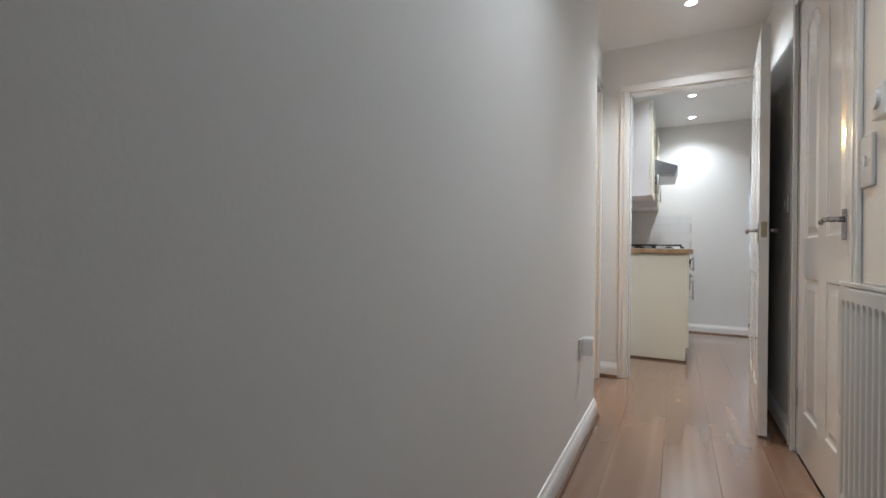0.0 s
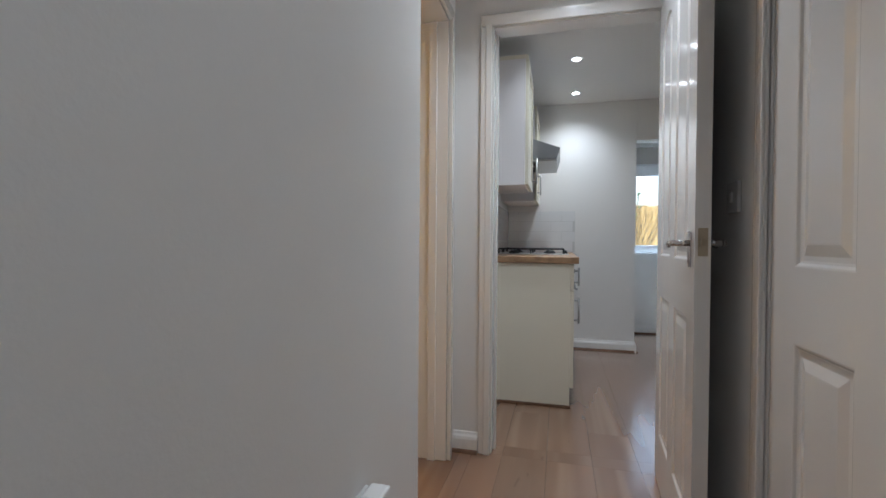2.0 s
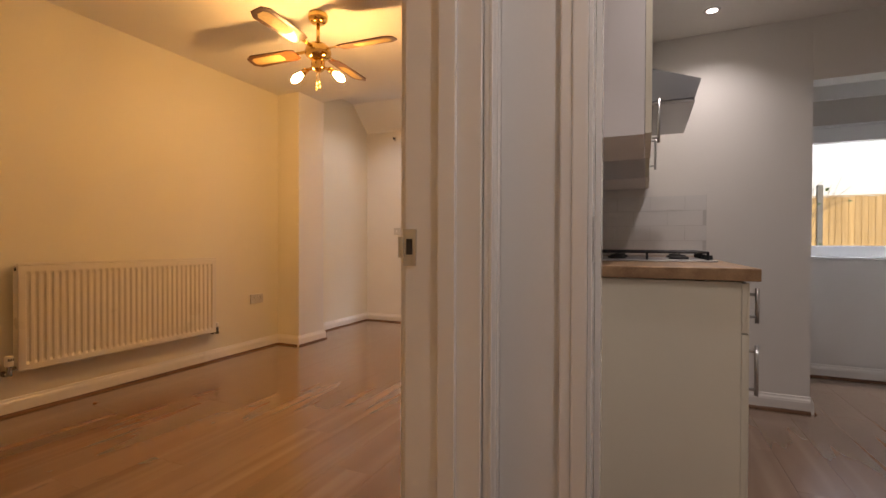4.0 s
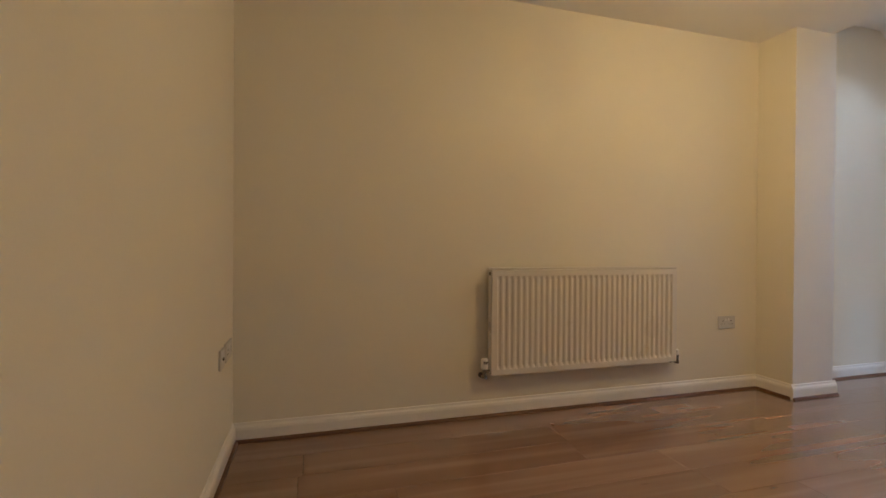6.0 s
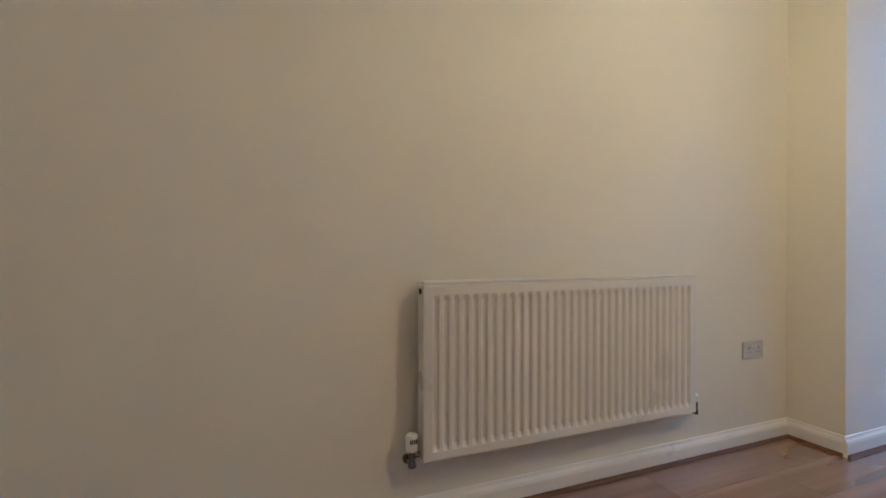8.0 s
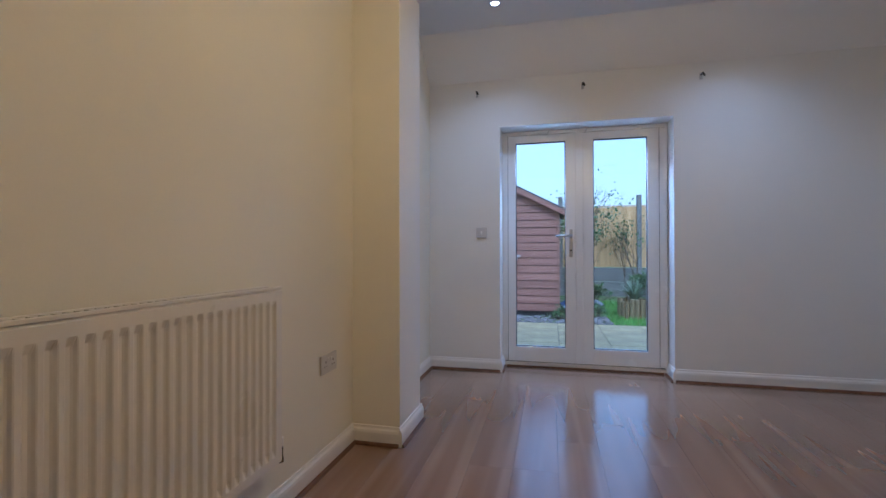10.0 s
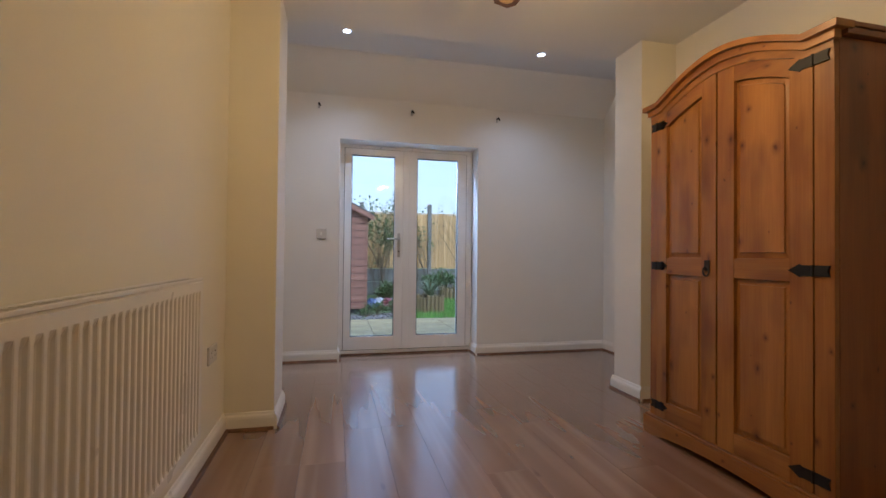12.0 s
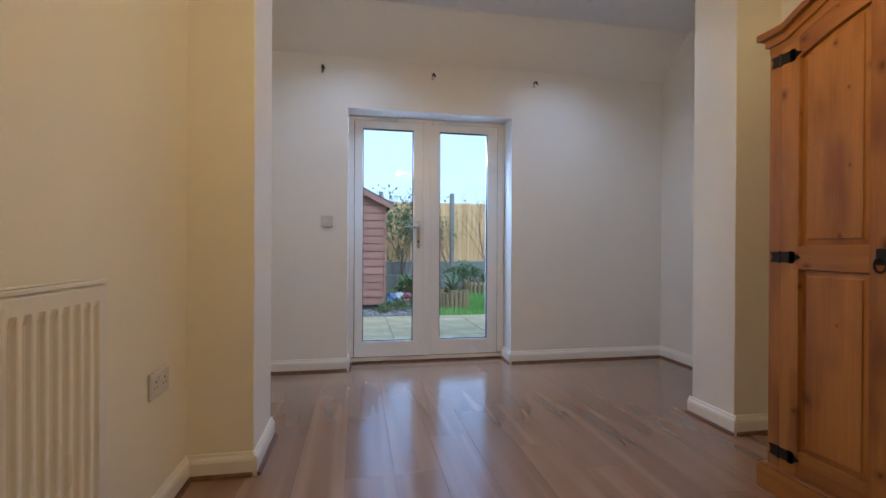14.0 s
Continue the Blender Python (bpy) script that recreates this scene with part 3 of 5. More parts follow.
def radiator(place, turn, length, height, ribs, label, left_head=True):
    """A panel radiator on a wall: its length runs along its own x, its face looks to -y, its wall is y = 0."""
    t = thing("radiator", place, label, "radiator", turn=turn)
    face, back = -0.092, -0.035
    ys = []
    pitch = (length - 0.05) / ribs
    xs, ds = [0.0, 0.022], [0, 0]
    for i in range(ribs):
        x = 0.025 + i * pitch
        xs += [x + pitch * k for k in (0.08, 0.15, 0.24, 0.33, 0.57, 0.66, 0.75, 0.82)]
        ds += [0, 0.15, 0.7, 1, 1, 0.7, 0.15, 0]
    xs += [length - 0.022, length]
    ds += [0, 0]
    zs = [0.0, 0.028, 0.048, height - 0.062, height - 0.042, height - 0.012]
    wz = [0, 0, 1, 1, 0, 0]
    bm = bmesh.new()
    grid = [[bm.verts.new((x, face + 0.011 * d * w, z)) for x, d in zip(xs, ds)] for z, w in zip(zs, wz)]
    rim = [[bm.verts.new((x, face + 0.012, z)) for x in xs] for z in (zs[0] - 0.004, zs[-1] + 0.006)]
    rows = [rim[0]] + grid + [rim[1]]
    for a, b in zip(rows, rows[1:]):
        for i in range(len(xs) - 1):
            bm.faces.new((a[i], a[i + 1], b[i + 1], b[i]))
    part("front_panel", bm, ENAMEL, t)
    bm = bmesh.new()
    box(bm, 0.006, length - 0.006, back - 0.012, back, 0.01, height - 0.03, 0.003)
    part("back_panel", bm, ENAMEL, t)
    for n, x0, x1 in (("side_cover", -0.004, 0.010), ("side_cover", length - 0.010, length + 0.004)):
        part(n, boxed(x0, x1, face + 0.006, back + 0.002, 0.006, height - 0.008, 0.003), ENAMEL, t)
    bm = bmesh.new()
    box(bm, -0.004, length + 0.004, face + 0.002, face + 0.010, height - 0.006, height + 0.004, 0.002)
    box(bm, -0.004, length + 0.004, back - 0.004, back + 0.004, height - 0.006, height + 0.004, 0.002)
    for i in range(int(length / 0.022)):
        x = 0.006 + i * 0.022
        box(bm, x, x + 0.007, face + 0.008, back - 0.002, height - 0.003, height + 0.001)
    part("top_grille", bm, ENAMEL, t)
    # black box added as the shade below the grille
    part("grille_shade", boxed(0.012, length - 0.012, face + 0.013, back - 0.014, 0.03, height - 0.012), DARK, t)
    for x in (0.16, length - 0.16):
        part("bracket", boxed(x - 0.015, x + 0.015, back - 0.002, 0.0, 0.06, height - 0.08), STEEL, t)
    part("air_vent", rod(bmesh.new(), (-0.006, -0.062, height - 0.03), (0.004, -0.062, height - 0.03), 0.011), DARK, t)
    for side, x in ((-1, -0.012), (1, length + 0.012)):
        bm = bmesh.new()
        v = x + side * 0.022
        rod(bm, (x - side * 0.014, -0.062, 0.018), (v, -0.062, 0.018), 0.009)
        rod(bm, (v, -0.062, 0.035), (v, -0.062, -0.022), 0.011)
        rod(bm, (v, -0.062, -0.008), (v, -0.062, -0.022), 0.0145, n=6)
        rod(bm, (v, -0.062, -0.016), (v, -0.002, -0.016), 0.0075)
        rod(bm, (v, -0.012, -0.016), (v, 0.0, -0.016), 0.016)
        valve = part("valve", bm, DARK_CHROME, t, "chrome pipe valve")
        if (side < 0) == left_head:
            bm = lathe(bmesh.new(), [(0.014, 0.032), (0.019, 0.036), (0.0205, 0.05), (0.0205, 0.082), (0.017, 0.09), (0.004, 0.092)], (v, -0.062, 0), 20)
            head = part("thermostat_head", bm, PLASTIC, valve, "white plastic thermostat head")
            bm = bmesh.new()
            for k in range(4):
                box(bm, v - 0.0125 + k * 0.007, v - 0.0085 + k * 0.007, -0.0835, -0.081, 0.064, 0.078)
            part("scale_marks", bm, DARK, valve)
        else:
            part("lockshield_cap", lathe(bmesh.new(), [(0.011, 0.034), (0.0125, 0.04), (0.012, 0.062), (0.006, 0.068)], (v, -0.062, 0), 16), PLASTIC, valve)
    return t


radiator((0, 1.726, 0.258), 90, 1.264, 0.60, 33, "white ribbed panel radiator hung on the cream wall")
radiator((3.95, -0.49, 0.22), -90, 1.0, 0.58, 26, "white ribbed panel radiator on the hall wall", left_head=False)

# ---- sockets and switches ----


def plate(name, place, turn, w, h, label, kind):
    """A wall plate; its own x runs along the wall and its face looks to -y."""
    t = thing(name, place, label, "socket" if "socket" in name else "switch", turn=turn)
    part("faceplate", boxed(-w / 2, w / 2, -0.011, -0.0005, -h / 2, h / 2, 0.004, 3), PLATE, t)
    if kind == "double_socket":
        for s in (-1, 1):
            bm = bmesh.new()
            cx = s * w * 0.24
            box(bm, cx - 0.003, cx + 0.003, -0.0118, -0.010, 0.006, 0.014)
            box(bm, cx - 0.014, cx - 0.008, -0.0118, -0.010, -0.012, -0.0085)
            box(bm, cx + 0.008, cx + 0.014, -0.0118, -0.010, -0.012, -0.0085)
            part("pin_slots", bm, DARK, t)
            part("rocker", boxed(s * 0.012 - 0.005, s * 0.012 + 0.005, -0.0145, -0.010, 0.012, 0.027, 0.001), PLASTIC, t)
    elif kind == "aerial":
        part("aerial_port", rod(bmesh.new(), (0.0, -0.016, 0), (0.0, -0.010, 0), 0.0065), DARK, t)
        part("screw", rod(bmesh.new(), (0.03, -0.0125, 0), (0.03, -0.010, 0), 0.003), STEEL, t)
    elif kind == "switch":
        part("rocker", boxed(-0.007, 0.007, -0.0155, -0.010, -0.014, 0.014, 0.002), PLASTIC, t)
        for s in (-1, 1):
            part("screw", rod(bmesh.new(), (s * 0.03, -0.0125, 0), (s * 0.03, -0.010, 0), 0.0028), STEEL, t)
    return t


plate("wall_socket", (0, 3.492, 0.472), 90, 0.146, 0.086, "white double power socket on the cream wall", "double_socket")
plate("wall_socket", (0.322, 0.38, 0.492), 180, 0.086, 0.086, "white aerial socket beside a double socket", "aerial")
plate("wall_socket", (0.168, 0.38, 0.496), 180, 0.146, 0.086, "white double power socket near the corner", "double_socket")
plate("light_switch", (0.444, 5.31, 1.138), 0, 0.086, 0.086, "white single light switch beside the garden doors", "switch")
plate("light_switch", (3.95, -0.39, 1.135), -90, 0.086, 0.146, "white switched plate above the hall radiator", "switch")
plate("light_switch", (3.95, 0.66, 1.115), -90, 0.086, 0.086, "white light switch behind the open kitchen door", "switch")
t = plate("wall_socket", (3.09, 0.06, 0.44), 90, 0.086, 0.086, "white single socket with a plug-in adapter", "switch")
part("plug_adapter", boxed(-0.008, 0.052, -0.055, -0.011, -0.035, 0.045, 0.006), PLASTIC, t, "white plastic plug")
t = thing("thermostat", (3.95, -0.53, 1.262), "white room thermostat on the hall wall", "thermostat", turn=-90)
part("case", boxed(-0.042, 0.042, -0.03, -0.0005, -0.042, 0.042, 0.005), PLASTIC, t)
part("dial", rod(bmesh.new(), (0, -0.038, 0.004), (0, -0.028, 0.004), 0.024), PLASTIC, t)

# ---- panelled doors and their frames ----


def arched(x0, x1, z0, z1, rise):
    n = 8
    top = [(x1 + (x0 - x1) * i / n, z1 - rise + rise * math.sin(math.pi * i / n)) for i in range(n + 1)]
    return [(x0, z0), (x1, z0)] + top


def panelled_leaf(t, w, h, handle_x, latch=True):
    """A moulded four-panel leaf: own x from the hinge to the free edge, thickness along y."""
    th, deep = 0.038, 0.007
    part("leaf", boxed(0, w, -th / 2 + deep, th / 2 - deep, 0, h), GLOSS, t)
    s, m0, m1 = 0.105, w / 2 - 0.05, w / 2 + 0.05
    zones = [(0.20, 0.77, 0.0), (0.93, h - 0.11, 0.05)]
    for side in (-1, 1):
        y0, y1 = (side * (th / 2 - deep), side * th / 2)
        bm = bmesh.new()
        lo, hi = min(y0, y1), max(y0, y1)
        for a, b in ((0, s), (w - s, w), (m0, m1)):
            box(bm, a, b, lo, hi, 0, h)
        for a, b in ((s, m0), (m1, w - s)):
            zs = [0] + [v for z in zones for v in z[:2]] + [h]
            for z0, z1 in zip(zs[0::2], zs[1::2]):
                box(bm, a, b, lo, hi, z0, z1)
            rise, z1 = 0.05, zones[1][1]
            arc = [(b + (a - b) * i / 8, z1 - rise + rise * math.sin(math.pi * i / 8)) for i in range(9)]
            for (xa, za), (xb, zb) in zip(arc, arc[1:]):
                prism(bm, [(xa, za), (xa, z1), (xb, z1), (xb, zb)], "y", lo, hi)
        part("panel_frame", bm, GLOSS, t)
        for a, b in ((s, m0), (m1, w - s)):
            for z0, z1, rise in zones:
                # a sloping moulding down to a groove, then a field that rises again
                bm, rings = bmesh.new(), []
                for inset, drop in ((0.0, 0.0002), (0.004, 0.0012), (0.009, 0.0055), (0.014, 0.0066), (0.024, 0.0066), (0.030, 0.0052), (0.046, 0.0012), (0.050, 0.0010)):
                    o = arched(a + inset, b - inset, z0 + inset, z1 - inset, rise * (1 - inset * 4))
                    rings.append([bm.verts.new((x, side * (th / 2 - drop), z)) for x, z in o])
                for vo, vi in zip(rings, rings[1:]):
                    for i in range(len(vo)):
                        bm.faces.new((vo[i], vo[(i + 1) % len(vo)], vi[(i + 1) % len(vi)], vi[i]))
                bm.faces.new(rings[-1])
                part("panel", bm, GLOSS, t)
        hy = side * th / 2
        bm = boxed(handle_x - 0.02, handle_x + 0.02, min(hy, hy + side * 0.004), max(hy, hy + side * 0.004), 0.913, 1.013, 0.0015)
        lever = part("lever_handle", bm, DARK_MIRROR_CHROME, t, "chrome lever handle on a backplate")
        bm = bmesh.new()
        rod(bm, (handle_x, hy, 0.98), (handle_x, hy + side * 0.042, 0.98), 0.009)
        way = -1 if handle_x > w / 2 else 1
        rod(bm, (handle_x - way * 0.006, hy + side * 0.042, 0.98), (handle_x + way * 0.04, hy + side * 0.044, 0.981), 0.008, 0.0085)
        rod(bm, (handle_x + way * 0.04, hy + side * 0.044, 0.981), (handle_x + way * 0.076, hy + side * 0.042, 0.975), 0.0085, 0.010)
        part("lever", bm, DARK_MIRROR_CHROME, lever, smooth=True)
        for z in (0.921, 1.005):
            part("screw", rod(bmesh.new(), (handle_x, hy + side * 0.003, z), (handle_x, hy + side * 0.0052, z), 0.004), STEEL, lever)
    part("latch_plate", boxed(w - 0.001, w + 0.0018, -0.012, 0.012, 0.945, 1.02, 0.0006), BRASS_LATCH, t, "brass latch plate")
    part("latch_bolt", boxed(w, w + 0.011, -0.006, 0.006, 0.972, 0.992, 0.002), BRASS_LATCH, t)


def hinges(t, zs, side):
    for z in zs:
        part("hinge", rod(bmesh.new(), (0.0, side * 0.021, z), (0.0, side * 0.021, z + 0.075), 0.0055), STEEL, t)


kd = thing("kitchen_door", (3.901, 1.330, 0.008), "white glossy panelled door standing open", "door", turn=265.7)
panelled_leaf(kd, 0.762, 1.962, 0.70)
hinges(kd, (0.2, 1.7), 1)
hd = thing("hall_door", (3.972, 0.445, 0.008), "white glossy panelled door, closed", "door", turn=-90)
panelled_leaf(hd, 0.716, 1.96, 0.612)
hinges(hd, (0.2, 1.68), -1)


def casing(axis, s0, s1, face, out, top, left=True, right=True, wall=0.1):
    """Lining boards and architraves round an opening; face is the wall's plane, out the way the architrave stands."""
    def add(name, a, b, f0, f1, z0, z1):
        lo, hi = min(f0, f1), max(f0, f1)
        r = 0.005 if "arch" in name else 0.002
        bm = boxed(a, b, lo, hi, z0, z1, r, 3) if axis == "x" else boxed(lo, hi, a, b, z0, z1, r, 3)
        return part(name, bm, GLOSS, t)
    place = ((s0 + s1) / 2, face, 0) if axis == "x" else (face, (s0 + s1) / 2, 0)
    t = thing("door_frame", place, "white painted door lining and architrave", "door frame", turn=None, kind="structure")
    for a, b, on in ((s0 - 0.028, s0, left), (s1, s1 + 0.028, right)):
        if on:
            add("jamb", a, b, face, face - out * (wall + 0.002), 0, top + 0.02)
    add("head_jamb", s0, s1, face, face - out * (wall + 0.002), top, top + 0.02)
    for a, b, on in ((s0 - 0.062, s0 - 0.007, left), (s1 + 0.007, s1 + 0.062, right)):
        if on:
            add("architrave", a, b, face + out * 0.001, face + out * 0.015, 0, top + 0.007)
            c = (a + b) / 2 + (0.012 if b <= s0 else -0.012)
            add("architrave_moulding", c - 0.016, c + 0.016, face + out * 0.013, face + out * 0.019, 0, top + 0.02)
    add("architrave_head", s0 - (0.062 if left else 0), s1 + (0.062 if right else 0), face + out * 0.001, face + out * 0.016, top + 0.0075, top + 0.062)
    return t


kf = casing("x", 3.178, 3.948, 1.331, -1, 1.973, right=False, wall=0.099)
part("door_stop", boxed(3.1785, 3.19, 1.385, 1.42, 0, 1.972), GLOSS, kf)
part("jamb", boxed(3.922, 3.948, 1.333, 1.43, 0, 1.972), GLOSS, kf)
part("strike_plate", boxed(3.1775, 3.1795, 1.343, 1.372, 0.94, 1.03), CHROME, kf, "steel strike plate")
rf = casing("y", 0.472, 1.207, 2.99, 1, 1.973, left=False, wall=0.162)
part("room_architrave", boxed(2.812, 2.829, 1.214, 1.27, 0, 1.98, 0.004), GLOSS, rf)
part("room_architrave_head", boxed(2.812, 2.829, 0.472, 1.27, 1.9805, 2.036, 0.004), GLOSS, rf)
part("door_stop", boxed(2.905, 2.94, 1.196, 1.2072, 0, 1.972, 0.001), GLOSS, rf)
sp = part("strike_plate", boxed(2.823, 2.853, 1.2045, 1.2085, 0.931, 1.006, 0.001), STEEL, rf, "dull steel strike plate")
part("strike_hole", boxed(2.831, 2.845, 1.2038, 1.205, 0.954, 0.986), DARK, sp)
for z in (0.938, 0.998):
    part("screw", rod(bmesh.new(), (2.838, 1.2046, z), (2.838, 1.2038, z), 0.004), STEEL, sp)
part("strike_lip", boxed(2.812, 2.826, 1.203, 1.2065, 0.948, 0.99, 0.001), STEEL, sp)
hf = casing("y", -0.274, 0.448, 3.95, -1, 1.973, wall=0.12)


# ---- garden doors ----


def garden_doors():
    x0, x1, y0, y1, z1 = 0.600, 1.907, 5.50, 5.57, 2.003
    t = thing("french_doors", (1.245, 5.53, 0), "closed white plastic french doors onto the garden", "french doors", turn=None)
    part("frame_sill", boxed(x0, x1, y0, y1, 0.0, 0.045, 0.004), UPVC, t)
    part("frame_head", boxed(x0, x1, y0, y1, z1 - 0.032, z1, 0.004), UPVC, t)
    part("frame_side", boxed(x0, 0.644, y0, y1, 0.0455, z1 - 0.0325, 0.004), UPVC, t)
    part("frame_side", boxed(1.846, x1, y0, y1, 0.0455, z1 - 0.0325, 0.004), UPVC, t)
    yf = y0 - 0.012
    for a, b, g0, g1 in ((0.647, 1.205, 0.712, 1.122), (1.262, 1.843, 1.343, 1.757)):
        lo, hi = 0.05, z1 - 0.036
        bm = bmesh.new()
        box(bm, a, g0, yf, y1 - 0.01, lo, hi, 0.004)
        box(bm, g1, b, yf, y1 - 0.01, lo, hi, 0.004)
        box(bm, g0 - 0.002, g1 + 0.002, yf + 0.001, y1 - 0.01, lo, 0.176, 0.003)
        box(bm, g0 - 0.002, g1 + 0.002, yf + 0.001, y1 - 0.01, 1.905, hi, 0.003)
        leaf = part("door_leaf", bm, UPVC, t, "white plastic glazed leaf")
        bm = bmesh.new()
        for p, q, r, s in ((g0, g0 + 0.006, 0.176, 1.905), (g1 - 0.006, g1, 0.176, 1.905), (g0, g1, 0.176, 0.182), (g0, g1, 1.899, 1.905)):
            box(bm, p, q, yf + 0.012, yf + 0.03, r, s)
        part("gasket", bm, RUBBER, leaf, "black rubber glazing gasket")
        g = part("glass_pane", boxed(g0 + 0.002, g1 - 0.002, yf + 0.018, yf + 0.022, 0.178, 1.903), GLASS, leaf, "clear glass pane")
        g.visible_shadow = False
    part("meeting_stile", boxed(1.202, 1.264, yf - 0.008, y0 + 0.02, 0.05, z1 - 0.036, 0.006), UPVC, t)
    part("edge_gap", boxed(x0 + 0.022, x1 - 0.022, y0 + 0.004, y0 + 0.02, z1 - 0.0365, z1 - 0.0315), RUBBER, t)
    for a, c in ((0.6435, 0.6475), (1.8425, 1.8465)):
        part("edge_gap", boxed(a, c, y0 - 0.003, y0 + 0.02, 0.05, z1 - 0.037), RUBBER, t)
    part("edge_gap", boxed(x0 + 0.022, x1 - 0.022, y0 - 0.002, y0 + 0.02, 0.0455, 0.0495), RUBBER, t)
    h = part("door_handle", boxed(1.152, 1.178, yf - 0.009, yf + 0.001, 0.935, 1.165, 0.004), STEEL, t, "brushed steel lever handle")
    bm = bmesh.new()
    rod(bm, (1.165, yf - 0.005, 1.11), (1.165, yf - 0.05, 1.11), 0.009)
    rod(bm, (1.170, yf - 0.048, 1.11), (1.045, yf - 0.052, 1.108), 0.0095, 0.008)
    part("lever", bm, STEEL, h, smooth=True)
    part("keyhole", rod(bmesh.new(), (1.165, yf - 0.011, 0.99), (1.165, yf - 0.006, 0.99), 0.008), DARK, h)
    for x in (0.985, 1.29):
        hook = part("curtain_hook", rod(bmesh.new(), (x, y0 + 0.01, 1.985), (x, y0 - 0.03, 1.988), 0.003, n=8), STEEL, t)
        part("hook_cup", rod(bmesh.new(), (x, y0 - 0.03, 1.988), (x - 0.014, y0 - 0.032, 1.955), 0.003, n=8), STEEL, hook)


garden_doors()
solid("trim", boxed(0.632, 1.875, 5.486, 5.4995, 0.001, 0.016, 0.004), BEAD, "brown wooden bead under the garden doors", "trim", kind="structure")
for x in (0.41, 1.25, 2.095):
    t = thing("curtain_bracket", (x, 5.31, 2.285), "small dark curtain pole bracket fixed to the wall", "bracket", "curtain brackets", turn=None)
    part("wall_plate", boxed(x - 0.010, x + 0.010, 5.303, 5.3098, 2.262, 2.312, 0.002), STEEL, t)
    part("arm", rod(bmesh.new(), (x, 5.306, 2.295), (x, 5.262, 2.297), 0.006, n=10), BLACK_IRON, t)
    part("cup", rod(bmesh.new(), (x, 5.266, 2.299), (x + 0.014, 5.262, 2.272), 0.007, n=10), BLACK_IRON, t)

# ---- wardrobe ----


def wardrobe():
    """Two doors under an arched cornice; the front looks to -x."""
    ys, yn, xf, xb = 2.349, 3.298, 2.272, 2.822
    yc = 2.834
    t = thing("wardrobe", ((xf + xb) / 2, yc, 0), "arched two-door pine wardrobe with black iron hinges", "wardrobe", turn=None)

    def arch(y, low, rise):
        u = abs(y - yc) / ((yn - ys) / 2)
        return low if u > 0.82 else low + rise * math.cos(u / 0.82 * math.pi / 2)

    n = 48
    yy = [ys - 0.03 + (yn - ys + 0.06) * i / n for i in range(n + 1)]
    # both sides take the pine darkened for shade
    part("side_panel", boxed(xf + 0.022, xb, ys, ys + 0.02, 0.02, 1.745, 0.002), PINE_SIDE_SHADED, t)
    part("side_panel", boxed(xf + 0.022, xb, yn - 0.02, yn, 0.02, 1.745, 0.002), PINE_SIDE_SHADED, t)
    part("back_panel", boxed(xb - 0.008, xb - 0.001, ys + 0.021, yn - 0.021, 0.05, 1.74), PINE, t)
    part("bottom_board", boxed(xf + 0.03, xb - 0.009, ys + 0.021, yn - 0.021, 0.085, 0.105), PINE_ACROSS, t)
    part("top_board", boxed(xf + 0.03, xb + 0.003, ys - 0.022, yn + 0.022, 1.746, 1.7715, 0.003), PINE_TOP, t)
    for a, b in ((ys, ys + 0.070), (yn - 0.05, yn)):
        part("front_stile", boxed(xf, xf + 0.021, a, b, 0.10, 1.742, 0.002), PINE, t)

    def band(name, x0, x1, low0, rise0, low1, rise1, a, b, material):
        bm = bmesh.new()
        vs = []
        for y in yy:
            y = min(max(y, a), b)
            vs.append([bm.verts.new((x, y, z)) for x in (x0, x1) for z in (arch(y, low0, rise0), arch(y, low1, rise1))])
        for p, q in zip(vs, vs[1:]):
            for i, j in ((0, 1), (1, 3), (3, 2), (2, 0)):
                bm.faces.new((p[i], p[j], q[j], q[i]))
        bm.faces.new([vs[0][i] for i in (0, 1, 3, 2)]), bm.faces.new([vs[-1][i] for i in (0, 1, 3, 2)])
        bmesh.ops.remove_doubles(bm, verts=bm.verts, dist=0.0004)
        return part(name, bm, material, t)

    band("frieze", xf - 0.002, xf + 0.021, 1.703, 0.108, 1.757, 0.117, ys + 0.001, yn - 0.001, PINE_ACROSS)
    band("cornice_bead", xf - 0.014, xf + 0.018, 1.733, 0.114, 1.764, 0.118, ys - 0.010, yn + 0.010, PINE_ACROSS)
    band("cornice", xf - 0.034, xf + 0.050, 1.764, 0.119, 1.789, 0.119, ys - 0.03, yn + 0.03, PINE_ACROSS)
    part("side_cornice", boxed(xf + 0.051, xb + 0.004, ys - 0.028, ys, 1.772, 1.790, 0.004), PINE_TOP, t)
    part("side_cornice", boxed(xf + 0.051, xb + 0.004, yn, yn + 0.028, 1.772, 1.790, 0.004), PINE_TOP, t)

    def door(name, a, b, stile_a, stile_b):
        d = part(name, boxed(xf + 0.0135, xf + 0.018, a + 0.02, b - 0.02, 0.13, 1.70), PINE, t, "knotty pine door with fielded panels")
        bm = bmesh.new()
        for p, q in ((a, a + stile_a), (b - stile_b, b)):
            vs = []
            for y in (p, q):
                vs.append([bm.verts.new((x, y, z)) for x in (xf - 0.003, xf + 0.020) for z in (0.105, arch(y, 1.700, 0.108))])
            for i, j in ((0, 1), (1, 3), (3, 2), (2, 0)):
                bm.faces.new((vs[0][i], vs[0][j], vs[1][j], vs[1][i]))
            bm.faces.new([vs[0][i] for i in (0, 1, 3, 2)]), bm.faces.new([vs[1][i] for i in (0, 1, 3, 2)])
        part("door_stile", bm, PINE, d)
        ia, ib = a + stile_a, b - stile_b
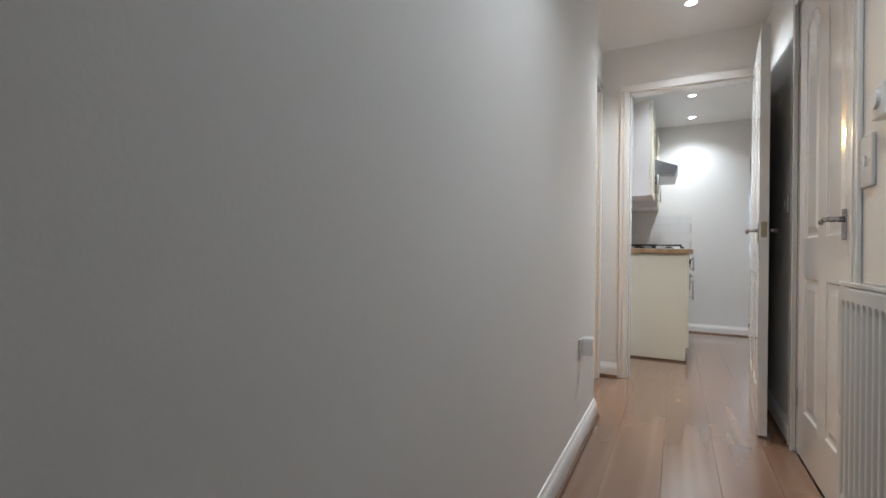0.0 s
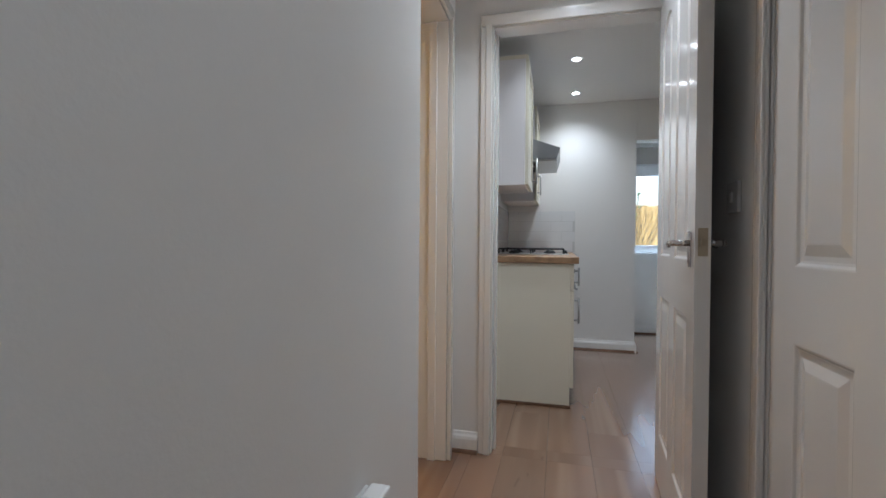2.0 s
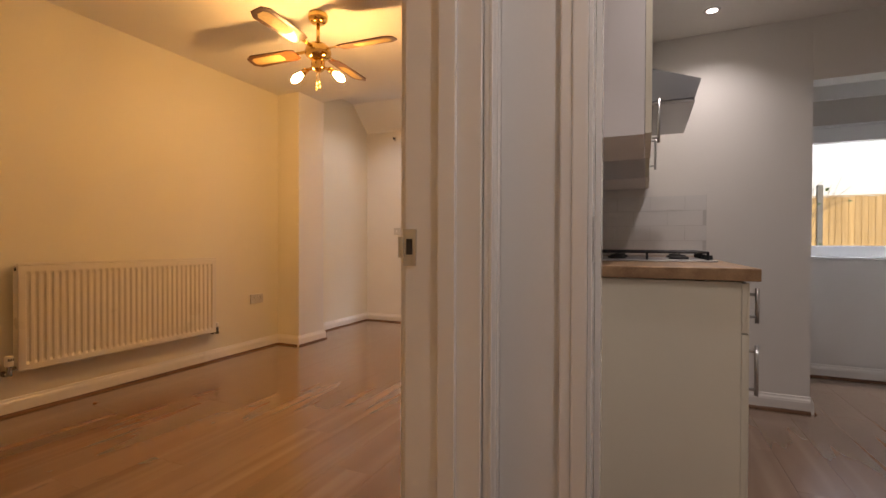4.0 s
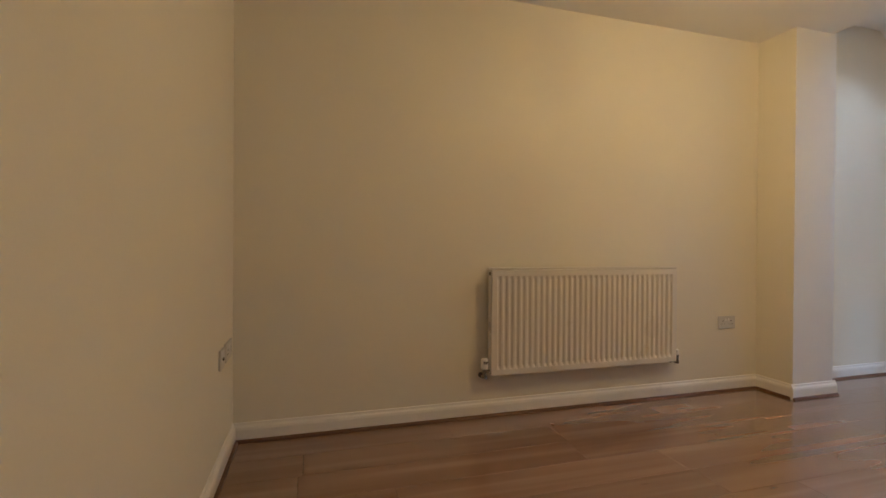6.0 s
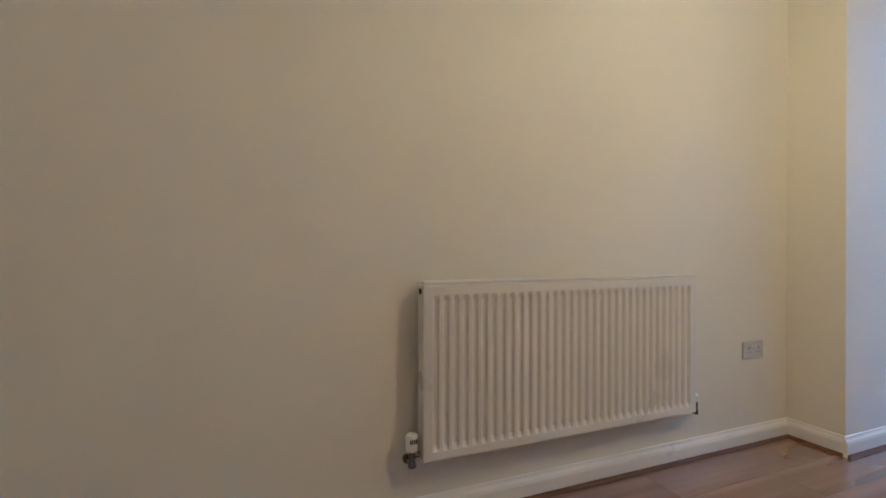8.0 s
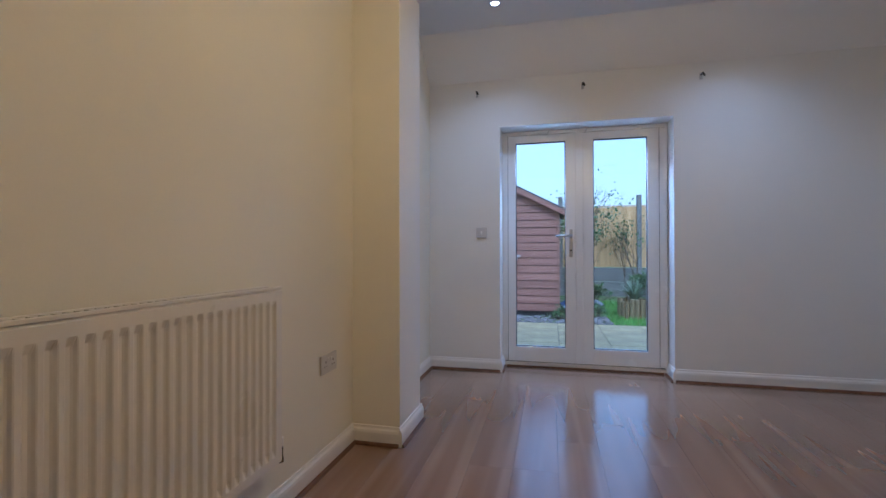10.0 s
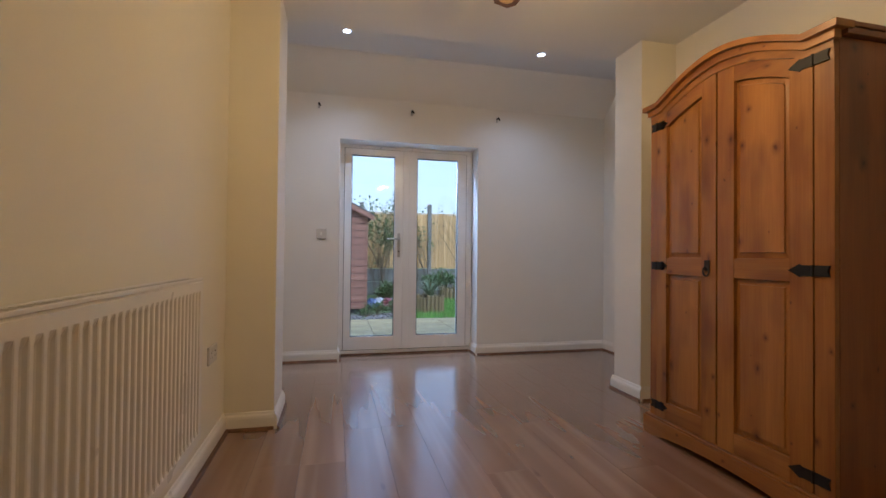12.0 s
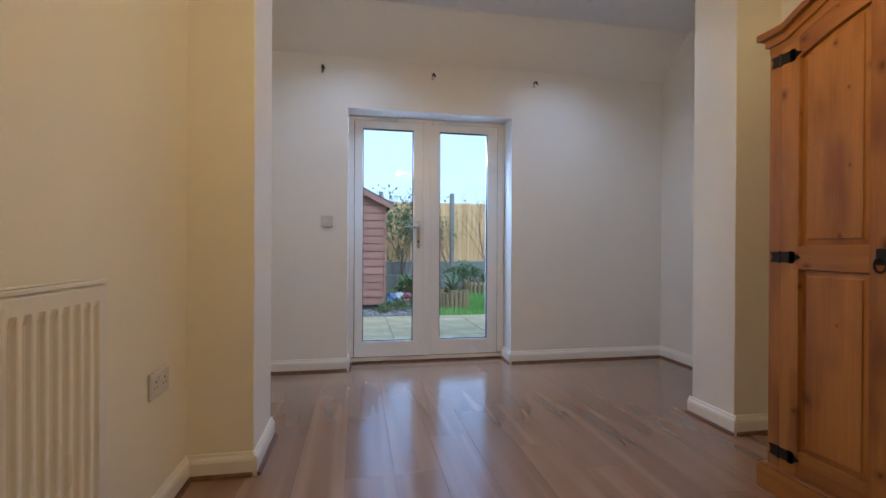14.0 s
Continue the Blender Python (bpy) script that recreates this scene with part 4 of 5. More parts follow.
        part("mid_rail", boxed(xf - 0.002, xf + 0.019, ia, ib, 0.868, 0.955, 0.002), PINE_ACROSS, d)
        part("bottom_rail", boxed(xf - 0.002, xf + 0.019, ia, ib, 0.105, 0.195, 0.002), PINE_ACROSS, d)
        bm = bmesh.new()
        vs = []
        for i in range(11):
            y = ia + (ib - ia) * i / 10
            vs.append([bm.verts.new((x, y, z)) for x in (xf - 0.002, xf + 0.019)
                       for z in (1.620 + 0.12 * math.cos((y - yc) / 0.80 * math.pi), arch(y, 1.700, 0.108))])
        for p, q in zip(vs, vs[1:]):
            for i, j in ((0, 1), (1, 3), (3, 2), (2, 0)):
                bm.faces.new((p[i], p[j], q[j], q[i]))
        bm.faces.new([vs[0][i] for i in (0, 1, 3, 2)]), bm.faces.new([vs[-1][i] for i in (0, 1, 3, 2)])
        part("top_rail", bm, PINE_ACROSS, d)
        for z0, z1 in ((0.195, 0.868), (0.955, 1.655)):
            bm = bmesh.new()
            top = [(ib + (ia - ib) * i / 8) for i in range(9)]
            def edge(m):
                pts = [(ia + m, z0 + m), (ib - m, z0 + m)]
                for y in top:
                    yc2 = min(max(y, ia + m), ib - m)
                    pts.append((yc2, z1 - m if z1 < 1 else 1.620 + 0.12 * math.cos((y - yc) / 0.80 * math.pi) - m))
                return pts
            rings = [[bm.verts.new((xf + x, y, z)) for y, z in edge(m)] for m, x in ((0.003, 0.013), (0.024, 0.0085), (0.026, 0.0030))]
            bm.faces.new(rings[-1])
            for vo, vi in zip(rings, rings[1:]):
                for k in range(len(vo)):
                    bm.faces.new((vo[k], vo[(k + 1) % len(vo)], vi[(k + 1) % len(vi)], vi[k]))
            part("panel", bm, PINE, d)
        return d

    south = door("door", ys + 0.073, 2.846, 0.087, 0.087)
    north = door("door", 2.855, yn - 0.053, 0.083, 0.071)
    for d, y0, y1, s in ((south, ys + 0.012, ys + 0.165, 1), (north, yn - 0.012, yn - 0.135, -1)):
        for z in (0.165, 0.912, 1.685 if s > 0 else 1.665):
            tip = y1
            bm = bmesh.new()
            out = [(y0, z - 0.020), (y0 + s * 0.10, z - 0.020), (tip - s * 0.045, z - 0.024), (tip, z), (tip - s * 0.045, z + 0.024), (y0 + s * 0.10, z + 0.020), (y0, z + 0.020), (y0 + s * 0.008, z)]
            prism(bm, out, "x", xf - 0.0065, xf - 0.0022)
            hinge = part("strap_hinge", bm, BLACK_IRON, d, "black iron strap hinge")
            part("hinge_knuckle", rod(bmesh.new(), (xf - 0.006, ys + 0.0715 if s > 0 else yn - 0.051, z - 0.022), (xf - 0.006, ys + 0.0715 if s > 0 else yn - 0.051, z + 0.022), 0.005), BLACK_IRON, hinge)
    pull = part("ring_pull", boxed(xf - 0.009, xf - 0.0028, 2.886, 2.918, 0.895, 0.945, 0.003), BLACK_IRON, north, "black iron drop ring")
    bm = bmesh.new()
    pts = [Vector((xf - 0.013, 2.902 + 0.017 * math.sin(a), 0.893 + 0.022 * math.cos(a))) for a in (2 * math.pi * i / 14 for i in range(14))]
    for p, q in zip(pts, pts[1:] + pts[:1]):
        rod(bm, p, q, 0.0035, n=8)
    part("ring", bm, BLACK_IRON, pull)

    # shaped plinth, its foot cut in a shallow curve
    bm = bmesh.new()
    a, b = ys - 0.018, yn + 0.022
    low = []
    for i in range(21):
        y = a + (b - a) * i / 20
        u = abs(2 * i / 20 - 1)
        low.append((y, 0.0 if u > 0.80 else 0.034 * math.cos(u / 0.80 * math.pi / 2) ** 0.6))
    prism(bm, low + [(b, 0.092), (a, 0.092)], "x", xf - 0.026, xf - 0.003)
    part("plinth", bm, PINE_ACROSS, t)
    part("plinth_cap", boxed(xf - 0.022, xf + 0.02, ys - 0.012, yn + 0.014, 0.0925, 0.103, 0.003), PINE_ACROSS, t)
    for y0, y1 in ((ys - 0.018, ys - 0.0005), (yn + 0.0005, yn + 0.022)):
        part("side_plinth", boxed(xf - 0.002, xb, y0, y1, 0.0, 0.092, 0.003), PINE_ACROSS, t)


wardrobe()

# ---- kitchen ----


def shaker_front(t, name, x, a, b, z0, z1):
    """A framed cabinet front that looks to +x."""
    d = part(name, boxed(x, x + 0.012, a, b, z0, z1), CREAM_UNIT, t)
    bm = bmesh.new()
    s = 0.06
    for p, q, r, u in ((a, a + s, z0, z1), (b - s, b, z0, z1), (a + s, b - s, z0, z0 + s), (a + s, b - s, z1 - s, z1)):
        box(bm, x + 0.012, x + 0.020, p, q, r, u, 0.001)
    part("front_frame", bm, CREAM_UNIT, d)
    return d


def bar_handle(d, x, y, z0, z1):
    bm = bmesh.new()
    rod(bm, (x + 0.03, y, z0), (x + 0.03, y, z1), 0.006)
    for z in (z0 + 0.02, z1 - 0.02):
        rod(bm, (x, y, z), (x + 0.03, y, z), 0.005)
    part("handle", bm, STEEL, d, "steel bar handle", smooth=True)


for y0, y1, hy in ((2.05, 2.52, 2.47), (3.12, 3.65, 3.20)):
    t = thing("wall_cabinet", (3.13, (y0 + y1) / 2, 1.345), "cream wall cabinet with a framed door", "cabinet", "kitchen wall cabinets", turn=None)
    part("carcass", boxed(2.992, 3.268, y0, y1, 1.345, 2.115, 0.001), WHITE_UNIT, t)
    d = shaker_front(t, "door", 3.270, y0 + 0.002, y1 - 0.002, 1.348, 2.112)
    bar_handle(d, 3.29, hy, 1.40, 1.58)
    part("pelmet", boxed(2.995, 3.285, y0, y1, 2.116, 2.14, 0.003), CREAM_UNIT, t)

t = thing("cooker_hood", (3.2, 2.82, 1.55), "stainless steel cooker hood over the hob", "cooker hood", turn=None)
bm = bmesh.new()
prism(bm, [(2.993, 1.585), (3.455, 1.585), (3.478, 1.66), (3.10, 1.80), (2.993, 1.80)], "y", 2.525, 3.115)
part("canopy", bm, HOOD_STEEL, t)
part("visor", boxed(3.30, 3.456, 2.53, 3.11, 1.570, 1.5845, 0.002), STEEL, t)
part("filter", boxed(3.02, 3.28, 2.56, 3.08, 1.578, 1.5845), mat("filter_mesh", (0.25, 0.25, 0.25), 0.5, 0.8, vary=0.3, fine=300, bump=0.5), t, "grey mesh grease filter")
part("chimney", boxed(2.993, 3.10, 2.70, 2.94, 1.801, 2.29, 0.002), STEEL, t)
part("lamp", boxed(3.25, 3.29, 2.75, 2.80, 1.572, 1.577), PLASTIC, t)

for y0, y1, is_oven in ((2.04, 2.52, False), (2.522, 3.118, True), (3.12, 3.655, False)):
    if is_oven:
        t = thing("oven", (3.28, 2.82, 0.0), "built-in black and steel oven under the hob", "oven", turn=None)
        part("body", boxed(2.995, 3.545, y0, y1, 0.10, 0.862, 0.001), STEEL, t)
        d = part("door", boxed(3.546, 3.566, y0 + 0.004, y1 - 0.004, 0.12, 0.70, 0.003), mat("black_oven_glass", (0.012, 0.012, 0.013), 0.08, vary=0.1, bump=0), t, "black glass oven door")
        bm = rod(bmesh.new(), (3.60, y0 + 0.05, 0.665), (3.60, y1 - 0.05, 0.665), 0.009)
        for y in (y0 + 0.08, y1 - 0.08):
            rod(bm, (3.565, y, 0.665), (3.60, y, 0.665), 0.007)
        part("handle", bm, STEEL, d)
        part("control_panel", boxed(3.546, 3.566, y0 + 0.004, y1 - 0.004, 0.705, 0.858, 0.003), STEEL, t)
        for i in range(5):
            part("knob", rod(bmesh.new(), (3.565, y0 + 0.09 + i * 0.10, 0.79), (3.588, y0 + 0.09 + i * 0.10, 0.79), 0.018, 0.015), DARK, t)
    else:
        t = thing("base_cabinet", (3.28, (y0 + y1) / 2, 0.0), "cream base cabinet under the wooden worktop", "cabinet", "kitchen base cabinets", turn=None)
        part("carcass", boxed(2.995, 3.545, y0, y1, 0.014, 0.862, 0.001), CREAM_UNIT, t)
        d = shaker_front(t, "door", 3.546, y0 + 0.002, y1 - 0.002, 0.12, 0.70)
        bar_handle(d, 3.566, y0 + 0.06, 0.50, 0.66)
        d = shaker_front(t, "drawer", 3.546, y0 + 0.002, y1 - 0.002, 0.705, 0.858)
        bar_handle(d, 3.566, y0 + 0.06, 0.73, 0.84)
        part("kickboard", boxed(3.53, 3.545, y0, y1, 0.0, 0.013), BEAD, t)
        if y0 < 2.1:
            part("end_bead", boxed(2.995, 3.55, y0 - 0.014, y0 - 0.0005, 0.0, 0.014, 0.003), BEAD, t, "brown wooden bead")
tagged(solid("worktop", boxed(2.992, 3.592, 2.02, 3.655, 0.866, 0.905, 0.003), WORKTOP), "oak effect worktop along the kitchen wall", "worktop")

t = thing("gas_hob", (3.28, 2.82, 0.905), "steel gas hob with black pan supports", "hob", turn=None)
part("hob_plate", boxed(3.02, 3.545, 2.53, 3.11, 0.9055, 0.913, 0.003), STEEL, t)
for cx in (3.15, 3.41):
    for cy in (2.67, 2.97):
        part("burner", lathe(bmesh.new(), [(0.04, 0.913), (0.04, 0.922), (0.028, 0.926), (0.026, 0.932), (0.003, 0.933)], (cx, cy, 0)), DARK, t)
for cy in (2.67, 2.97):
    bm = bmesh.new()
    for x in (3.05, 3.28, 3.51):
        rod(bm, (x, cy - 0.12, 0.945), (x, cy + 0.12, 0.945), 0.005, n=8)
    for y in (cy - 0.12, cy, cy + 0.12):
        rod(bm, (3.05, y, 0.945), (3.51, y, 0.945), 0.005, n=8)
    for x in (3.05, 3.28, 3.51):
        for y in (cy - 0.12, cy + 0.12):
            rod(bm, (x, y, 0.912), (x, y, 0.945), 0.005, n=8)
    part("pan_support", bm, BLACK_IRON, t, "black iron pan support")
for i in range(4):
    part("knob", rod(bmesh.new(), (3.52, 2.62 + i * 0.13, 0.913), (3.52, 2.62 + i * 0.13, 0.932), 0.017, 0.014), DARK, t)

SPLASH = solid("splashback", boxed(2.993, 3.62, 3.648, 3.6555, 0.906, 1.29), GROUT, "white tiled splashback behind the hob", "splashback", kind="structure")
SPLASH_SIDE = solid("splashback", boxed(2.9905, 2.997, 2.05, 3.647, 0.906, 1.34), GROUT, "white tiled splashback behind the worktop", "splashback", kind="structure")


def window_kitchen():
    x0, x1, y, z0, z1 = 4.242, 4.948, 4.66, 0.895, 1.855
    t = thing("kitchen_window", ((x0 + x1) / 2, y, z0), "white plastic kitchen window with a clear pane", "window", turn=None)
    for n, a, b, c, d in (("frame_side", x0, x0 + 0.05, z0, z1), ("frame_side", x1 - 0.05, x1, z0, z1), ("frame_sill", x0 + 0.05, x1 - 0.05, z0, z0 + 0.08), ("frame_head", x0 + 0.05, x1 - 0.05, z1 - 0.11, z1)):
        part(n, boxed(a, b, y, y + 0.06, c, d, 0.004), UPVC, t)
    g = part("glass_pane", boxed(x0 + 0.05, x1 - 0.05, y + 0.03, y + 0.034, z0 + 0.08, z1 - 0.11), GLASS, t, "clear glass pane")
    g.visible_shadow = False
    part("head_panel", boxed(x0, x1, y + 0.002, y + 0.05, z1 + 0.001, 2.049, 0.002), UPVC, t)
    part("window_board", boxed(x0, x1, 4.585, y + 0.06, 0.872, 0.894, 0.004), UPVC, t)
    t = thing("roller_blind", ((x0 + x1) / 2, 4.7, 1.8), "beige roller blind, raised, above the window", "blind", turn=None)
    part("cloth", boxed(x0, x1, 4.625, 4.632, 1.868, 2.05), BLIND, t)
    part("bottom_bar", boxed(x0, x1, 4.62, 4.637, 1.856, 1.868, 0.002), UPVC, t)
    part("tube", rod(bmesh.new(), (x0, 4.65, 2.025), (x1, 4.65, 2.025), 0.018), UPVC, t)


window_kitchen()


# ---- garden ----
G = -0.15
LAWN = mat("lawn_soil", (0.085, 0.12, 0.032), 0.9, vary=0.5, scale=1.2, fine=30, bump=0.6)
SLAB = mat("patio_stone", (0.36, 0.30, 0.15), 0.75, vary=0.35, scale=3, fine=40, bump=0.3)
JOINT = mat("patio_joint", (0.24, 0.20, 0.11), 0.9, vary=0.3, bump=0.3)
SHED_BOARD = wood("red_stained_board", (0.165, 0.076, 0.050), (0.265, 0.132, 0.090), along=0, rough=0.6, ring=20, random_tone=0.08)
SHED_DOOR = wood("red_stained_upright", (0.15, 0.06, 0.04), (0.24, 0.105, 0.075), along=2, rough=0.6, ring=20, random_tone=0.08)
# shadow lines between the shed boards, painted as a dark backing
GAP_SHADE = mat("shaded_shed_gap", (0.03, 0.015, 0.012), 0.9, vary=0.1, bump=0)
FELT = mat("roof_felt", (0.06, 0.06, 0.06), 0.9, vary=0.2, bump=0.5)
FENCE = wood("pale_fence_board", (0.40, 0.25, 0.09), (0.62, 0.42, 0.19), along=2, rough=0.7, ring=22, random_tone=0.15)
CONCRETE = mat("grey_concrete", (0.17, 0.17, 0.15), 0.85, vary=0.15, scale=4, fine=60, bump=0.4)
LEAF = mat("leaf_green", (0.075, 0.13, 0.04), 0.55, vary=0.5, scale=4, fine=20, bump=0)
SPIKY = mat("grey_green_leaf", (0.14, 0.19, 0.10), 0.5, vary=0.35, scale=6, bump=0)
GRASS = mat("grass_blade", (0.14, 0.30, 0.045), 0.6, vary=0.4, scale=3, bump=0)
TWIG = mat("bare_twig", (0.10, 0.075, 0.05), 0.8, vary=0.3, bump=0.2)
LOG = wood("edging_log", (0.13, 0.10, 0.045), (0.26, 0.195, 0.09), along=2, rough=0.8, ring=30, random_tone=0.15)

bm = bmesh.new()
box(bm, -300, 300, 5.75, 500, G - 0.3, G - 0.02)
box(bm, -300, -0.3, -300, 5.75, G - 0.3, G - 0.02)
box(bm, 5.4, 300, -300, 5.75, G - 0.3, G - 0.02)
solid("ground", bm, LAWN, "damp garden soil and grass", "ground", kind="structure")

PATIO = solid("patio", boxed(-2.5, 4.1, 5.76, 8.95, G - 0.05, G - 0.006), JOINT, "pale stone patio outside the doors", "patio", kind="structure")
rnd = random.Random(4)


def garden_shed(x0, x1, y0, y1):
    """A gabled shed whose boarded end with a door looks to -y."""
    xc, eave, ridge = (x0 + x1) / 2, 1.74, 2.34
    t = thing("garden_shed", (xc, (y0 + y1) / 2, G), "red stained wooden shed with a felt roof", "shed", turn=None)
    # body coloured dark so that the board gaps look shaded
    body = part("body", prism(bmesh.new(), [(x0 + 0.02, G + 0.08), (x1 - 0.02, G + 0.08), (x1 - 0.02, eave - 0.02), (xc, ridge - 0.03), (x0 + 0.02, eave - 0.02)], "y", y0 + 0.016, y1), GAP_SHADE, t)
    part("base", boxed(x0 + 0.03, x1 - 0.03, y0 + 0.04, y1, G - 0.02, G + 0.079), DARK, t)
    z, step = G + 0.08, 0.135
    d0, d1 = xc - 0.42, xc + 0.42
    while z < ridge - 0.06:
        z1 = min(z + step, ridge - 0.03)
        spans = [(x0, d0), (d1, x1)] if z < 1.62 else [(x0, x1)]
        for a, b in spans:
            def limit(zz):
                return 10 if zz < eave else (ridge - zz) / (ridge - eave) * (x1 - x0) / 2
            w0, w1 = limit(z), limit(z1)
            out = [(max(a, xc - w0), z), (min(b, xc + w0), z), (min(b, xc + w1), z1 - 0.014), (max(a, xc - w1), z1 - 0.014)]
            if out[1][0] - out[0][0] < 0.05:
                continue
            bm = bmesh.new()
            prism(bm, out, "y", y0, y0 + 0.015)
            for v in bm.verts:
                if v.co.y < y0 + 0.001 and v.co.z > z + 0.05:
                    v.co.y += 0.010
            part("board", bm, SHED_BOARD, body)
        z += step
    door = part("door", boxed(d0 + 0.008, d1 - 0.008, y0 + 0.004, y0 + 0.012, G + 0.10, 1.60), SHED_DOOR, t, "red stained boarded shed door")
    n = 8
    for i in range(n):
        a = d0 + 0.008 + (d1 - d0 - 0.016) * i / n
        part("door_board", boxed(a + 0.002, a + (d1 - d0 - 0.016) / n - 0.002, y0 - 0.006, y0 + 0.0035, G + 0.10, 1.60, 0.003), SHED_DOOR, door)
    part("latch", boxed(d1 - 0.09, d1 + 0.06, y0 - 0.018, y0 - 0.0065, 0.88, 0.92, 0.003), STEEL, door, "steel hasp")
    part("padlock", boxed(d1 - 0.03, d1 + 0.015, y0 - 0.034, y0 - 0.0185, 0.83, 0.885, 0.005), STEEL, door)
    for s in (-1, 1):
        ex = x1 if s > 0 else x0
        end = xc + (ex - xc) * 1.11
        ze = eave - (ridge - eave) * 0.11
        part("roof", prism(bmesh.new(), [(xc, ridge + 0.01), (end, ze + 0.01), (end, ze + 0.04), (xc, ridge + 0.04)], "y", y0 - 0.10, y1 + 0.1), FELT, t, "dark felt roof slope")
        part("barge_board", prism(bmesh.new(), [(xc, ridge - 0.085), (end, ze - 0.085), (end, ze + 0.008), (xc, ridge + 0.008)], "y", y0 - 0.105, y0 - 0.085), SHED_BOARD, t)
    part("corner_strip", boxed(x1 - 0.035, x1 + 0.008, y0 - 0.010, y0 - 0.0005, G + 0.08, eave - 0.03, 0.003), SHED_BOARD, t)


garden_shed(-1.16, 1.15, 9.8, 11.9)

# fence along the end of the garden
FY = 13.9
for k in range(-4, 6):
    x = 3.19 + 1.93 * k
    f = thing("fence_post", (x, FY, G), "grey concrete fence post", "fence post", "concrete fence posts", turn=None)
    part("shaft", boxed(x - 0.055, x + 0.055, FY - 0.06, FY + 0.06, G - 0.05, 2.42, 0.012), CONCRETE, f)
    if k == 5:
        break
    a, b = x + 0.056, x + 1.93 - 0.056
    f = thing("garden_fence", ((a + b) / 2, FY, G), "pale timber fence panel on concrete gravel boards", "fence", "garden fence panels", turn=None)
    for i in range(2):
        part("gravel_board", boxed(a, b, FY - 0.025, FY + 0.025, G + i * 0.36 - (0.04 if i == 0 else 0), G + 0.352 + i * 0.36, 0.006), CONCRETE, f)
    for z in (0.75, 1.35, 1.95):
        part("rail", boxed(a, b, FY + 0.012, FY + 0.05, z, z + 0.06), FENCE, f)
    nb = 15
    for i in range(nb):
        p = a + (b - a) * i / nb
        w = (b - a) / nb
        bm = prism(bmesh.new(), [(p, FY - 0.006 - 0.008), (p + w + 0.012, FY - 0.004 + 0.004), (p + w + 0.012, FY + 0.008), (p, FY - 0.001)], "z", 0.58 + rnd.uniform(-0.006, 0.006), 2.13 + rnd.uniform(-0.008, 0.008))
        part("fence_board", bm, FENCE, f)
    part("cap_rail", boxed(a, b, FY - 0.02, FY + 0.03, 2.14, 2.16, 0.003), FENCE, f)


def limb(bm, p, d, length, r, depth, tips, rng, lean=0.35):
    """A twig that forks; tips collects its ends."""
    q = p + d * length
    rod(bm, p, q, r, r * 0.65, n=6, caps=False)
    tips.append((p.lerp(q, rng.uniform(0.2, 1.0)), d))
    if depth == 0:
        tips.append((p.lerp(q, 0.5), d))
        tips.append((q, d))
        return
    for _ in range(rng.choice((2, 3))):
        e = (d + Vector((rng.uniform(-1, 1), rng.uniform(-1, 1), rng.uniform(-0.4, 0.7))) * lean * 1.6).normalized()
        limb(bm, p.lerp(q, rng.uniform(0.6, 1.0)), e, length * rng.uniform(0.6, 0.85), r * 0.6, depth - 1, tips, rng, lean)


def leaf(bm, p, n, u, size):
    s = n.cross(u).normalized() * size * 0.42
    u = u.normalized() * size
    vs = [bm.verts.new(v) for v in (p, p + u * 0.45 + s, p + u, p + u * 0.45 - s)]
    bm.faces.new(vs)


def shrub(name, x, y, height, spread, leaves, seed, label, depth=4, stems=5, base=0.0, leaf_size=0.06, category="shrub"):
    rng = random.Random(seed)
    t = thing(name, (x, y, G), label, category, turn=None)
    bm, tips = bmesh.new(), []
    for i in range(stems):
        d = Vector((rng.uniform(-1, 1) * spread, rng.uniform(-1, 1) * spread * 0.5, 1)).normalized()
        limb(bm, Vector((x + rng.uniform(-0.12, 0.12), y + rng.uniform(-0.08, 0.08), G - 0.03)), d, height * 0.36, 0.012, depth, tips, rng)
    part("stems", bm, TWIG, t)
    if leaves:
        bm = bmesh.new()
        tips = [q for q in tips if q[0].z > base]
        for i in range(leaves):
            p, d = rng.choice(tips)
            r = Vector((rng.gauss(0, 1), rng.gauss(0, 1), rng.gauss(0, 1)))
            leaf(bm, p + r * 0.045, Vector((rng.gauss(0, 1), rng.gauss(0, 1), 1)).normalized(), (d + r * 0.6), leaf_size * rng.uniform(0.6, 1.3))
        part("foliage", bm, LEAF, t, "small green leaves")
    return t


shrub("climbing_shrub", 1.72, 12.9, 2.3, 0.30, 1300, 11, "leafy green climber against the fence", stems=7)
shrub("climbing_shrub", 2.92, 13.55, 2.1, 0.12, 260, 23, "thin green climber beside a concrete post", stems=5)
shrub("bare_shrub", 1.85, 13.3, 3.0, 0.30, 260, 5, "bare branching shrub with few leaves", stems=5)
shrub("bare_shrub", 4.25, 13.4, 2.75, 0.30, 60, 8, "bare branching shrub behind the lawn", stems=3)
shrub("bare_shrub", 4.95, 8.4, 2.4, 0.45, 30, 31, "bare twiggy shrub outside the kitchen window", stems=10)
shrub("low_shrub", 1.85, 11.5, 0.5, 0.7, 700, 17, "low green leafy plant by the shed", depth=3, stems=9)
shrub("low_shrub", 3.35, 13.0, 0.75, 0.7, 1200, 19, "low green leafy plant beneath the fence", depth=3, stems=9)


